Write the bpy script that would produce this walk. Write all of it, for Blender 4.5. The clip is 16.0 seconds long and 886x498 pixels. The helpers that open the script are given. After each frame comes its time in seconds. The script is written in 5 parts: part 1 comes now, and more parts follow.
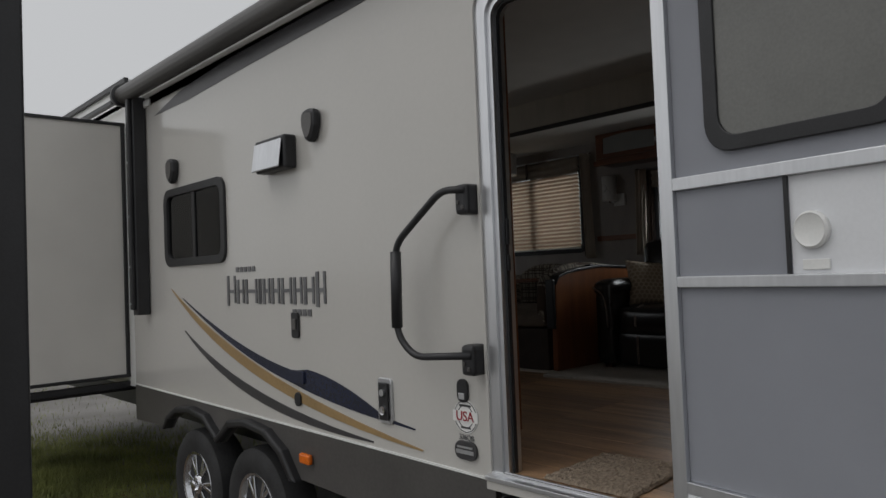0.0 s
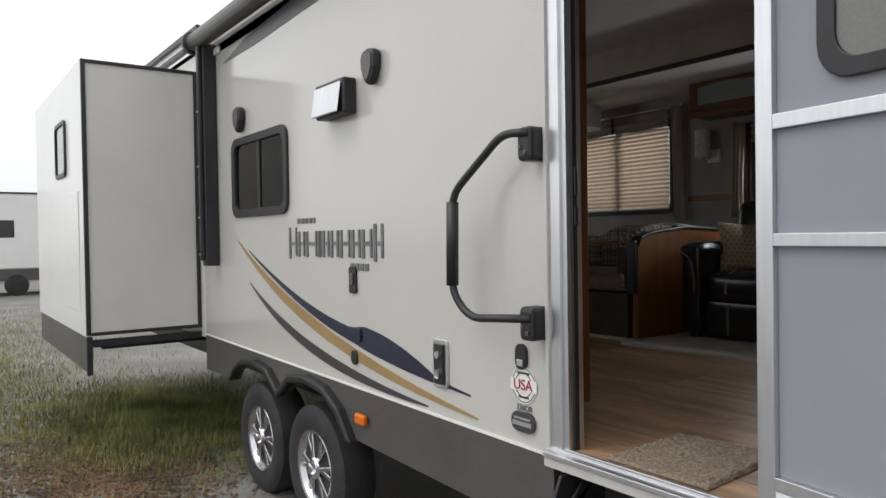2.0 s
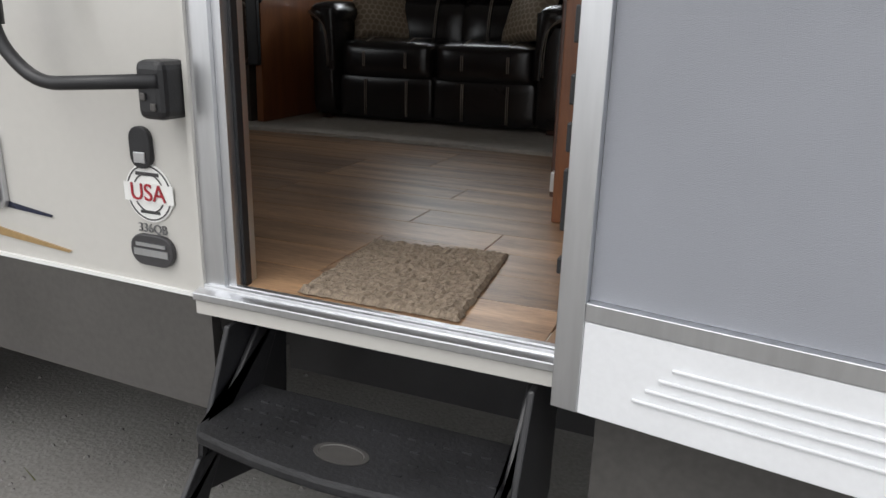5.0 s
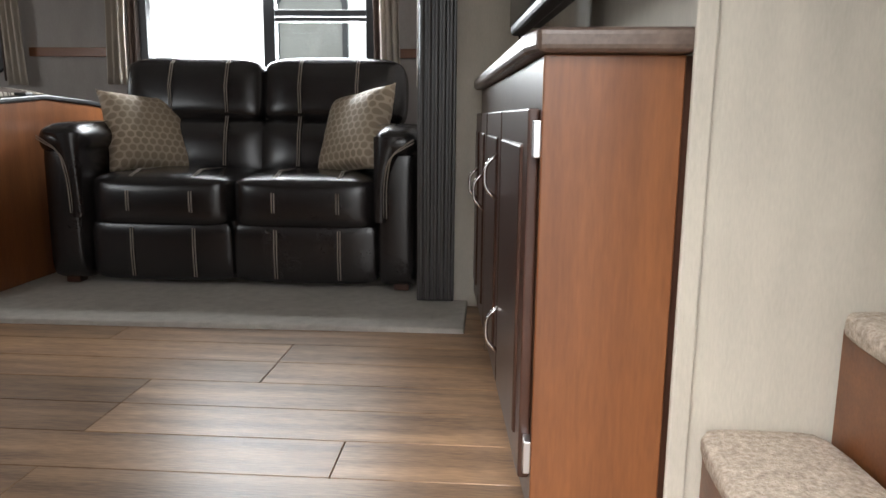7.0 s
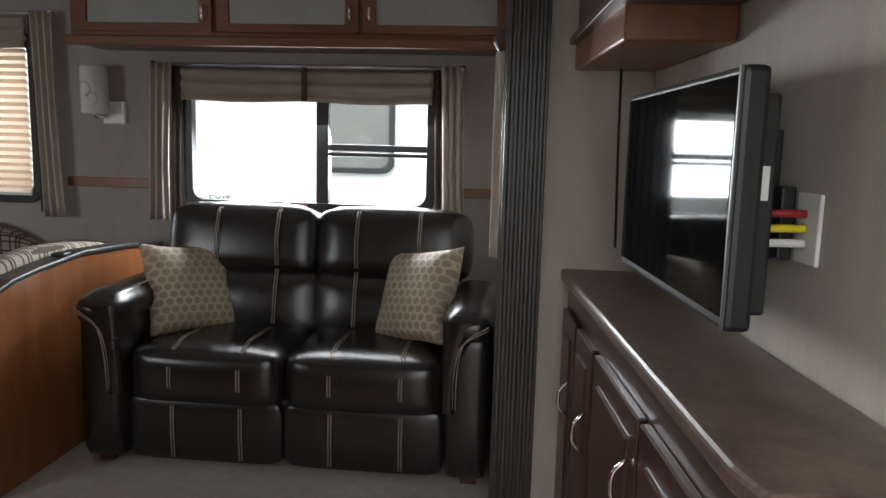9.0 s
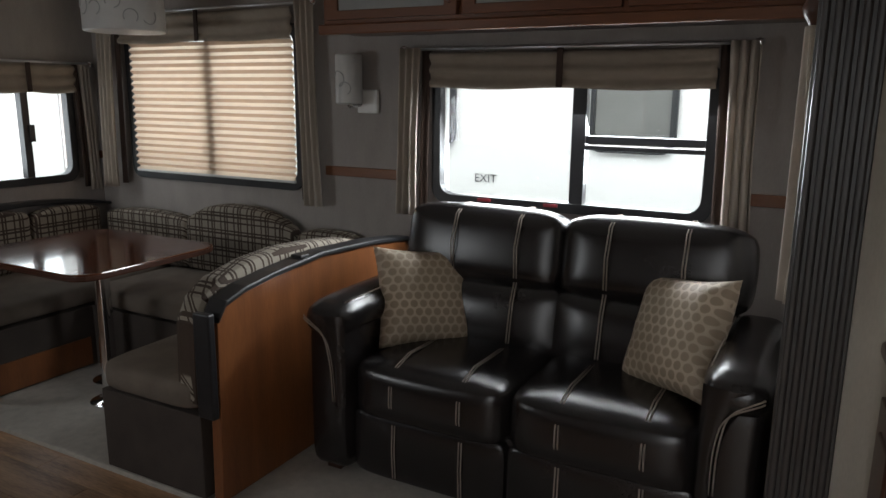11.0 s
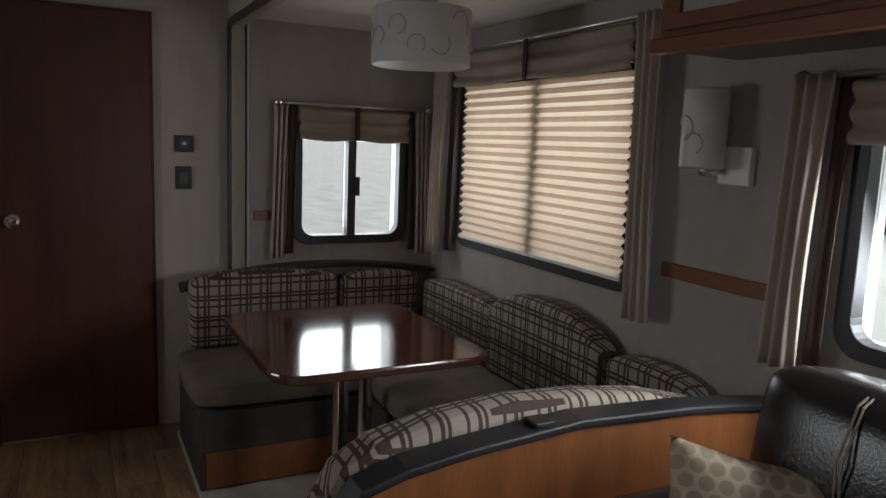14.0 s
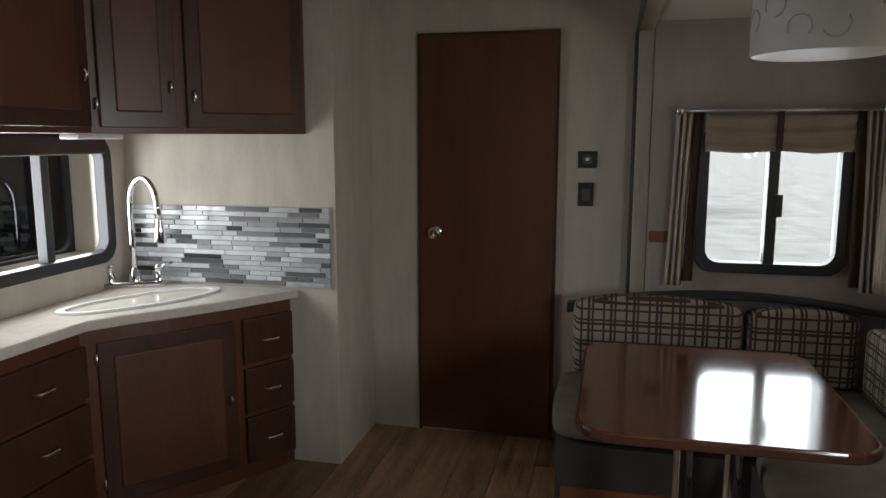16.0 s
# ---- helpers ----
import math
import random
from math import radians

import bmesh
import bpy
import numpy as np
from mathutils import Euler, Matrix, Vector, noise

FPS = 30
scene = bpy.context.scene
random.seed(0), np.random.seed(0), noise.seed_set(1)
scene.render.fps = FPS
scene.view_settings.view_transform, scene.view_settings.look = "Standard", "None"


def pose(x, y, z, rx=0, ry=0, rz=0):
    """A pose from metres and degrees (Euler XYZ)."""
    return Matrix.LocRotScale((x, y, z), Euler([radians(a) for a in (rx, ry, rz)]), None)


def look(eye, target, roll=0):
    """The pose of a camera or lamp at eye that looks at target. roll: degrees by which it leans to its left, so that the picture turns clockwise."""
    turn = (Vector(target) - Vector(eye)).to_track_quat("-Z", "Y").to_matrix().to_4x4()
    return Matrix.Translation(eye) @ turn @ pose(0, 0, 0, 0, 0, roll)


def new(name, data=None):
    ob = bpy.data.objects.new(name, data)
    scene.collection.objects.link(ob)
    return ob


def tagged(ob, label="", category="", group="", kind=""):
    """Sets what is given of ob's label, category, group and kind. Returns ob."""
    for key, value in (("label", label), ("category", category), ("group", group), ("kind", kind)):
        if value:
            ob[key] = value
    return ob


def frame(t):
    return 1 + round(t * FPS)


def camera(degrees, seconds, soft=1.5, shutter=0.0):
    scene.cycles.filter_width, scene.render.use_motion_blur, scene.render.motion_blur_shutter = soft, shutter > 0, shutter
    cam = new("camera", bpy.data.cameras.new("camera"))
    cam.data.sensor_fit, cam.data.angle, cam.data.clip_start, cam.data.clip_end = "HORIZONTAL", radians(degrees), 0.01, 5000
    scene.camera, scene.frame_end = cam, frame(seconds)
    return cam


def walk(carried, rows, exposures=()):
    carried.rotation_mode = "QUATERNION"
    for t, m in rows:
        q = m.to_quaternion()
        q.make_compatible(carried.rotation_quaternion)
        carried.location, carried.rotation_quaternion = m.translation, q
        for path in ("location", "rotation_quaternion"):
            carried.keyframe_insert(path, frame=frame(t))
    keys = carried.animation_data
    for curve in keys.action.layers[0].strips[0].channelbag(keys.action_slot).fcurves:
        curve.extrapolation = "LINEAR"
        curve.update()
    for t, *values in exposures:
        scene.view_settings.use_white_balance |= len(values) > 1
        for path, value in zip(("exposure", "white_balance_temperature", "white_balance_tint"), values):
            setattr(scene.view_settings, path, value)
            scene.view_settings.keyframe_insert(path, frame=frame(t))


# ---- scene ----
cam = camera(62.7, 16.0)
PATH = [
    (0, (1.509, -2.046, 1.703), (0.036, -0.694, 1.768), -2.3),
    (0.5, (1.488, -1.992, 1.67), (-0.032, -0.693, 1.613), -2.8),
    (1, (1.407, -1.911, 1.649), (-0.136, -0.64, 1.595), -1.4),
    (1.5, (1.34, -1.835, 1.656), (-0.212, -0.574, 1.623), -1.8),
    (2, (1.367, -1.781, 1.668), (-0.259, -0.617, 1.634), -0.9),
    (2.5, (1.403, -1.754, 1.661), (-0.227, -0.6, 1.547), -0.4),
    (3, (1.376, -1.754, 1.591), (-0.08, -0.495, 1.048), -1.1),
    (3.2, (1.365, -1.74, 1.571), (0.006, -0.446, 0.878), -1.6),
    (5.5, (0.392, -0.957, 1.505), (-0.237, 0.878, 1.018), 0.7),
    (6, (0.252, -0.633, 1.512), (-0.374, 1.241, 1.202), -1.5),
    (6.5, (0.102, -0.421, 1.541), (-0.222, 1.529, 1.239), 0.4),
    (7, (0.015, -0.311, 1.637), (-0.109, 1.653, 1.283), 0.6),
    (7.5, (-0.037, -0.183, 1.821), (-0.276, 1.771, 1.463), 1.8),
    (8, (-0.058, -0.139, 1.89), (-0.45, 1.796, 1.576), 2.3),
    (8.5, (-0.132, 0.008, 1.958), (-0.42, 1.972, 1.714), 1.8),
    (9, (-0.215, 0.049, 2.155), (-0.397, 2.021, 1.877), 1.5),
    (9.5, (-0.166, 0.195, 2.117), (-0.509, 2.137, 1.781), 1.3),
    (10, (-0.143, 0.301, 2.3), (-0.702, 2.185, 1.925), -0.2),
    (10.2, (-0.116, 0.325, 2.326), (-0.823, 2.153, 1.926), 0.5),
    (12.5, (-0.443, 1.23, 2.265), (-1.625, 2.799, 1.888), -0.3),
    (13, (-0.471, 1.461, 2.287), (-2.001, 2.692, 1.905), -0.3),
    (13.5, (-0.516, 1.646, 2.283), (-2.195, 2.696, 2.008), 1.3),
    (14, (-0.665, 1.733, 2.305), (-2.424, 2.64, 2.017), 2.3),
    (14.5, (-0.714, 1.966, 2.303), (-2.569, 2.639, 1.98), -0.7),
    (15, (-0.741, 2.223, 2.34), (-2.704, 2.378, 1.988), 0.9),
    (15.5, (-0.745, 2.205, 2.366), (-2.706, 2.073, 2.0), 0.4),
    (16, (-0.87, 2.303, 2.347), (-2.797, 1.86, 2.047), -0.0),
]
EXPOSURE = [(0, -1.6), (0.4, -1.25), (0.9, -0.85), (3.2, -0.55), (5.5, -0.2), (6.0, 0.35), (6.5, 1.15), (7.0, 1.4), (8.0, 1.9), (8.6, 1.7), (9.2, 1.1), (10.2, 0.85), (12.5, 0.5), (14.5, 0.65), (16, 0.95)]
walk(cam, [(t, look(eye, target, roll)) for t, eye, target, roll in PATH], EXPOSURE)

# ---- light ----
F = 0.93          # floor of the trailer above the ground
world = bpy.data.worlds.new("overcast_sky")
scene.world = world
world.use_nodes = True
wn, wl = world.node_tree.nodes, world.node_tree.links
sky = wn.new("ShaderNodeTexSky")
sky.sky_type, sky.sun_disc = "NISHITA", False
sky.sun_elevation, sky.sun_rotation = radians(55), radians(200)
sky.air_density, sky.dust_density, sky.ozone_density = 1.0, 6.0, 1.0
veil = wn.new("ShaderNodeHueSaturation")
veil.inputs["Saturation"].default_value = 0.12
veil.inputs["Value"].default_value = 1.5
wl.new(sky.outputs[0], veil.inputs["Color"])
cloud = wn.new("ShaderNodeMix")      # an even bright cloud cover over the clear sky
cloud.data_type = "RGBA"
cloud.inputs["Factor"].default_value = 0.55
cloud.inputs["B"].default_value = (15.5, 15.8, 16.2, 1)
wl.new(veil.outputs[0], cloud.inputs["A"])
wl.new(cloud.outputs["Result"], wn["Background"].inputs["Color"])
wn["Background"].inputs["Strength"].default_value = 0.15
sun_data = bpy.data.lights.new("sun", "SUN")
sun_data.energy, sun_data.angle, sun_data.color = 0.4, radians(30), (1.0, 0.97, 0.93)
sun = new("sun", sun_data)
sun.matrix_world = look((-3, -8, 13), (0, 0, 0))


def window_light(name, centre, target, w, h, power):
    d = bpy.data.lights.new(name, "AREA")
    d.shape, d.size, d.size_y, d.energy, d.color = "RECTANGLE", w, h, power, (0.93, 0.97, 1.0)
    ob = new(name, d)
    ob.matrix_world = look(centre, target)
    return ob


window_light("daylight_sofa_window", (-1.12, 3.46, 2.12), (-1.12, 2.55, 1.35), 1.05, 0.46, 24)
window_light("daylight_blind_window", (-3.07, 3.50, 2.20), (-3.07, 2.0, 2.0), 1.1, 0.62, 4.0)
window_light("daylight_rear_window", (-4.11, 2.93, 2.08), (-2.0, 2.93, 1.9), 0.46, 0.42, 2.2)
window_light("daylight_kitchen_window", (-3.13, 0.125, 2.09), (-3.13, 1.0, 2.09), 0.84, 0.44, 6.5)

# ---- materials ----


def material(name, colour, rough=0.6, metal=0.0, vary=0.12, scale=8.0, fine=120.0, bump=0.15, second=None, coat=0.0, stretch=(1, 1, 1), spec=0.5):
    """Two scales of variation in colour and a fine relief."""
    m = bpy.data.materials.new(name)
    m.use_nodes = True
    n, l = m.node_tree.nodes, m.node_tree.links
    b = n["Principled BSDF"]
    b.inputs["Roughness"].default_value, b.inputs["Metallic"].default_value = rough, metal
    b.inputs["Coat Weight"].default_value = coat
    b.inputs["Coat Roughness"].default_value = 0.12
    b.inputs["Specular IOR Level"].default_value = spec
    co = n.new("ShaderNodeTexCoord")
    mp = n.new("ShaderNodeMapping")
    mp.inputs["Scale"].default_value = stretch
    l.new(co.outputs["Object"], mp.inputs[0])
    a, f = n.new("ShaderNodeTexNoise"), n.new("ShaderNodeTexNoise")
    a.inputs["Scale"].default_value, f.inputs["Scale"].default_value = scale, fine
    a.inputs["Detail"].default_value, f.inputs["Detail"].default_value = 5, 3
    l.new(mp.outputs[0], a.inputs[0])
    l.new(mp.outputs[0], f.inputs[0])
    mix = n.new("ShaderNodeMix")
    mix.data_type = "RGBA"
    other = second or [c * (1 - vary * 2) for c in colour]
    light = colour if second else [min(1, c * (1 + vary)) for c in colour]
    mix.inputs["A"].default_value, mix.inputs["B"].default_value = (*other, 1), (*light, 1)
    ramp = n.new("ShaderNodeMapRange")
    ramp.inputs[1].default_value, ramp.inputs[2].default_value = 0.32, 0.68
    add = n.new("ShaderNodeMath")
    add.operation = "MULTIPLY_ADD"
    add.inputs[1].default_value = 0.35
    l.new(f.outputs[0], add.inputs[0])
    sub = n.new("ShaderNodeMath")
    sub.operation = "MULTIPLY"
    sub.inputs[1].default_value = 0.65
    l.new(a.outputs[0], sub.inputs[0])
    l.new(sub.outputs[0], add.inputs[2])
    l.new(add.outputs[0], ramp.inputs[0])
    l.new(ramp.outputs[0], mix.inputs["Factor"])
    l.new(mix.outputs["Result"], b.inputs["Base Color"])
    if bump:
        bp = n.new("ShaderNodeBump")
        bp.inputs["Strength"].default_value, bp.inputs["Distance"].default_value = bump, 0.004
        l.new(f.outputs[0], bp.inputs["Height"])
        l.new(bp.outputs[0], b.inputs["Normal"])
    return m


def piecewise(m, low, high):
    """Each piece takes its own shade, by Object Info's Random."""
    n, l = m.node_tree.nodes, m.node_tree.links
    b = n["Principled BSDF"]
    old = b.inputs["Base Color"].links[0].from_socket
    info, rng, hsv = n.new("ShaderNodeObjectInfo"), n.new("ShaderNodeMapRange"), n.new("ShaderNodeHueSaturation")
    rng.inputs[3].default_value, rng.inputs[4].default_value = low, high
    spread = n.new("ShaderNodeMath")             # no two pieces show the same grain
    spread.operation = "MULTIPLY"
    spread.inputs[1].default_value = 43.0
    l.new(info.outputs["Random"], spread.inputs[0])
    l.new(spread.outputs[0], n["Mapping"].inputs["Location"])
    l.new(info.outputs["Random"], rng.inputs[0])
    l.new(rng.outputs[0], hsv.inputs["Value"])
    l.new(old, hsv.inputs["Color"])
    l.new(hsv.outputs[0], b.inputs["Base Color"])
    return m


def glass(name, tint, gloss, opaque=0.0):
    """A thin pane: clear or tinted, with a mirror's gloss."""
    m = bpy.data.materials.new(name)
    m.use_nodes = True
    n, l = m.node_tree.nodes, m.node_tree.links
    n.remove(n["Principled BSDF"])
    t, g, x = n.new("ShaderNodeBsdfTransparent"), n.new("ShaderNodeBsdfGlossy"), n.new("ShaderNodeMixShader")
    t.inputs[0].default_value = (*tint, 1)
    g.inputs["Roughness"].default_value = 0.02
    fr = n.new("ShaderNodeFresnel")
    fr.inputs[0].default_value = gloss
    l.new(fr.outputs[0], x.inputs[0])
    l.new(t.outputs[0], x.inputs[1])
    l.new(g.outputs[0], x.inputs[2])
    l.new(x.outputs[0], n["Material Output"].inputs[0])
    return m


def translucent(name, colour, through_it=0.55, rough=0.9):
    m = material(name, colour, rough, vary=0.06, scale=20, fine=300, bump=0.2)
    n, l = m.node_tree.nodes, m.node_tree.links
    b = n["Principled BSDF"]
    t, x = n.new("ShaderNodeBsdfTranslucent"), n.new("ShaderNodeMixShader")
    t.inputs[0].default_value = (*colour, 1)
    x.inputs[0].default_value = through_it
    l.new(b.outputs[0], x.inputs[1])
    l.new(t.outputs[0], x.inputs[2])
    l.new(x.outputs[0], n["Material Output"].inputs[0])
    return m


SKIN = material("beige_fibreglass", (0.53, 0.515, 0.485), 0.15, vary=0.02, scale=1.2, fine=40, bump=0.015, coat=0.6)
SKIN_WHITE = material("white_fibreglass", (0.78, 0.78, 0.76), 0.3, vary=0.03, scale=1.5, fine=50, bump=0.02, coat=0.3)
SLIDE_SKIN = material("slide_side_panel", (0.66, 0.64, 0.60), 0.5, vary=0.03, scale=3, fine=200, bump=0.1)
SKIRT = material("charcoal_metal_skirt", (0.085, 0.08, 0.076), 0.4, vary=0.15, scale=2, fine=60, bump=0.05)
BLACK = material("black_plastic", (0.018, 0.018, 0.02), 0.42, vary=0.2, scale=9, fine=200, bump=0.1)
STEP = material("black_step_plate", (0.022, 0.022, 0.024), 0.5, vary=0.3, scale=7, fine=90, bump=0.4)
RUBBER = material("tyre_rubber", (0.025, 0.025, 0.026), 0.75, vary=0.3, scale=6, fine=80, bump=0.3)
ALU = material("brushed_aluminium", (0.72, 0.73, 0.75), 0.34, 1.0, vary=0.08, scale=5, fine=60, bump=0.06, stretch=(1, 1, 0.1))
CHROME = material("chrome", (0.82, 0.82, 0.84), 0.1, 1.0, vary=0.03, scale=8, fine=90, bump=0.0)
ALLOY = material("cast_alloy_wheel", (0.66, 0.67, 0.69), 0.25, 1.0, vary=0.08, scale=12, fine=90, bump=0.04)
SCREEN = material("grey_screen_mesh", (0.27, 0.28, 0.31), 0.7, vary=0.05, scale=3, fine=700, bump=0.25)
KICK = material("white_door_panel", (0.74, 0.75, 0.77), 0.4, vary=0.03, scale=4, fine=90, bump=0.05)
ORANGE = material("amber_lens", (0.75, 0.16, 0.01), 0.2, vary=0.1, scale=30, fine=300, bump=0.1)
GOLD = material("bronze_decal", (0.33, 0.22, 0.10), 0.3, vary=0.12, scale=2.5, fine=60, bump=0.02)
NAVY = material("navy_decal", (0.018, 0.022, 0.045), 0.25, vary=0.2, scale=2, fine=60, bump=0.02)
GREY_DECAL = material("dark_grey_decal", (0.055, 0.053, 0.056), 0.28, vary=0.15, scale=2, fine=60, bump=0.02)
LETTER = material("lettering_grey", (0.16, 0.16, 0.165), 0.3, 0.3, vary=0.2, scale=12, fine=100, bump=0.02)
RED = material("red_print", (0.36, 0.02, 0.03), 0.4, vary=0.1, bump=0.0)
WHITE = material("white_plastic", (0.78, 0.78, 0.76), 0.4, vary=0.04, scale=10, fine=150, bump=0.03)
YELLOW = material("yellow_label", (0.85, 0.72, 0.02), 0.5, vary=0.05, bump=0.02)
TINTED = glass("tinted_window_glass", (0.38, 0.39, 0.40), 1.5)
CLEAR = glass("clear_window_glass", (0.86, 0.89, 0.90), 1.35)
DARKGLASS = material("dark_glass", (0.012, 0.012, 0.013), 0.05, vary=0.1, bump=0.0, coat=0.5)
GREYGLASS = material("hazy_grey_glass", (0.16, 0.16, 0.15), 0.25, vary=0.1, scale=3, bump=0.0)
WALLPAPER = material("beige_wallpaper", (0.48, 0.44, 0.37), 0.75, vary=0.07, scale=14, fine=220, bump=0.15, stretch=(1, 1, 0.25))
SLIDEPAPER = material("taupe_wallpaper", (0.33, 0.30, 0.28), 0.8, vary=0.06, scale=14, fine=220, bump=0.12, stretch=(1, 1, 0.3))
CEILING = material("ceiling_panel", (0.60, 0.58, 0.54), 0.8, vary=0.03, scale=6, fine=150, bump=0.06)
WOOD = material("cherry_veneer", (0.25, 0.092, 0.031), 0.36, vary=0.2, scale=5, fine=55, bump=0.06, second=(0.155, 0.054, 0.020), stretch=(3, 3, 0.35), coat=0.15)
WOODX = material("cherry_veneer_level", (0.20, 0.073, 0.027), 0.36, vary=0.2, scale=5, fine=55, bump=0.06, second=(0.115, 0.040, 0.016), stretch=(0.35, 3, 3), coat=0.15)
DARKWOOD = material("dark_stained_wood", (0.075, 0.030, 0.018), 0.33, vary=0.2, scale=5, fine=60, bump=0.06, second=(0.04, 0.016, 0.010), stretch=(3, 3, 0.4), coat=0.2)
DOORWOOD = material("mahogany_door_veneer", (0.12, 0.042, 0.021), 0.4, vary=0.2, scale=4, fine=50, bump=0.05, second=(0.075, 0.026, 0.014), stretch=(3, 3, 0.25))
TABLEWOOD = material("polished_table_laminate", (0.11, 0.038, 0.018), 0.1, vary=0.2, scale=5, fine=50, bump=0.01, second=(0.06, 0.02, 0.01), stretch=(0.4, 3, 1), coat=0.5)
PLANK = piecewise(material("oak_plank_vinyl", (0.50, 0.305, 0.17), 0.36, vary=0.3, scale=2.6, fine=30, bump=0.12, second=(0.13, 0.073, 0.042), stretch=(0.9, 7, 1)), 0.66, 1.22)
JOINT = material("floor_joint", (0.13, 0.08, 0.05), 0.8)
CARPET = material("grey_beige_carpet", (0.50, 0.47, 0.42), 0.95, vary=0.08, scale=30, fine=420, bump=0.9)
STAIRCARPET = material("speckled_carpet", (0.62, 0.54, 0.45), 0.95, scale=90, fine=260, bump=1.0, second=(0.27, 0.21, 0.16))
RUG = material("tan_loop_rug", (0.34, 0.27, 0.20), 0.95, scale=70, fine=260, bump=1.0, second=(0.15, 0.115, 0.085))
LEATHER = material("black_brown_leather", (0.017, 0.0145, 0.0145), 0.25, vary=0.25, scale=5, fine=170, bump=0.16, spec=0.6)
STITCH = material("tan_stitching", (0.30, 0.25, 0.21), 0.8, bump=0.0)
COUNTER = material("brown_laminate_counter", (0.185, 0.13, 0.10), 0.32, scale=16, fine=90, bump=0.03, second=(0.075, 0.05, 0.04))
LIGHTCOUNTER = material("cream_counter", (0.62, 0.58, 0.51), 0.16, vary=0.06, scale=30, fine=300, bump=0.01)
SHADECLOTH = material("taupe_shade_cloth", (0.30, 0.25, 0.20), 0.9, vary=0.1, scale=10, fine=400, bump=0.3)
CURTAIN = translucent("sheer_taupe_curtain", (0.54, 0.48, 0.41), 0.25)
DARKCLOTH = material("brown_edging_cloth", (0.05, 0.030, 0.022), 0.9, vary=0.1, fine=300, bump=0.2)
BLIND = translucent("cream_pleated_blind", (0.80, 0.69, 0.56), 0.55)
# same cream cloth; darker colour paints the dimmer backlight through its doubled layers
BLIND_SHADED = translucent("cream_pleated_blind_shaded_fold", (0.50, 0.35, 0.25), 0.32)
LAMPGLASS = translucent("frosted_lamp_glass", (0.72, 0.71, 0.69), 0.35, 0.3)
SEAT = material("taupe_suede_seat", (0.15, 0.122, 0.098), 0.95, vary=0.15, scale=8, fine=300, bump=0.4)
SEATBASE = material("brown_bench_cloth", (0.055, 0.043, 0.036), 0.9, vary=0.15, scale=8, fine=300, bump=0.3)
FLUTE = material("espresso_trim", (0.045, 0.040, 0.038), 0.35, vary=0.15, scale=6, fine=60, bump=0.04, stretch=(3, 3, 0.3))
TVBLACK = material("gloss_screen", (0.006, 0.006, 0.007), 0.06, vary=0.1, bump=0.0, spec=0.1)
FROST = material("frosted_cabinet_glass", (0.30, 0.31, 0.30), 0.3, vary=0.05, bump=0.02)
TILE = piecewise(material("mosaic_tile", (0.60, 0.62, 0.64), 0.14, vary=0.1, scale=20, fine=200, bump=0.02), 0.05, 1.2)
GROUT = material("grout", (0.45, 0.43, 0.39), 0.9)
GRAVEL = material("packed_gravel", (0.27, 0.262, 0.25), 0.95, scale=1.1, fine=60, bump=1.0, second=(0.14, 0.13, 0.118))
LEAF = material("fallen_leaf", (0.17, 0.095, 0.05), 0.9, vary=0.4, scale=3, bump=0.0)
GRASS = material("grass_blade", (0.23, 0.25, 0.075), 0.8, vary=0.4, scale=2, bump=0.0)
STONE = material("gravel_stone", (0.22, 0.21, 0.20), 0.9, vary=0.4, scale=3, bump=0.3)


def lattice_cloth(along):
    """Cream cloth under a woven lattice of brown lines, for the bench backs."""
    m = material("lattice_upholstery", (0.055, 0.036, 0.025), 0.9, vary=0.1, fine=400, bump=0.3)
    n, l = m.node_tree.nodes, m.node_tree.links
    b = n["Principled BSDF"]
    old = b.inputs["Base Color"].links[0].from_socket
    co = n.new("ShaderNodeTexCoord")
    sep, com, add = n.new("ShaderNodeSeparateXYZ"), n.new("ShaderNodeCombineXYZ"), n.new("ShaderNodeMath")
    l.new(co.outputs["Object"], sep.inputs[0])
    l.new(sep.outputs[1 - along], add.inputs[0])
    l.new(sep.outputs[2], add.inputs[1])
    l.new(sep.outputs[along], com.inputs[0])
    l.new(add.outputs[0], com.inputs[1])
    lines = n.new("ShaderNodeMath")
    lines.operation = "MAXIMUM"
    for k, (w, h, thick, shift) in enumerate(((0.045, 0.045, 0.0045, 0.0), (0.09, 0.09, 0.0055, 0.016))):
        br, mv = n.new("ShaderNodeTexBrick"), n.new("ShaderNodeVectorMath")
        mv.inputs[1].default_value = (shift, shift, 0)
        l.new(com.outputs[0], mv.inputs[0])
        l.new(mv.outputs[0], br.inputs[0])
        br.inputs["Scale"].default_value, br.offset = 1.0, 0.0
        br.inputs["Brick Width"].default_value, br.inputs["Row Height"].default_value = w, h
        br.inputs["Mortar Size"].default_value, br.inputs["Mortar Smooth"].default_value = thick, 0.1
        l.new(br.outputs["Fac"], lines.inputs[k])
    mix = n.new("ShaderNodeMix")
    mix.data_type = "RGBA"
    mix.inputs["A"].default_value = (0.27, 0.24, 0.195, 1)
    l.new(old, mix.inputs["B"])
    l.new(lines.outputs[0], mix.inputs["Factor"])
    l.new(mix.outputs["Result"], b.inputs["Base Color"])
    return m


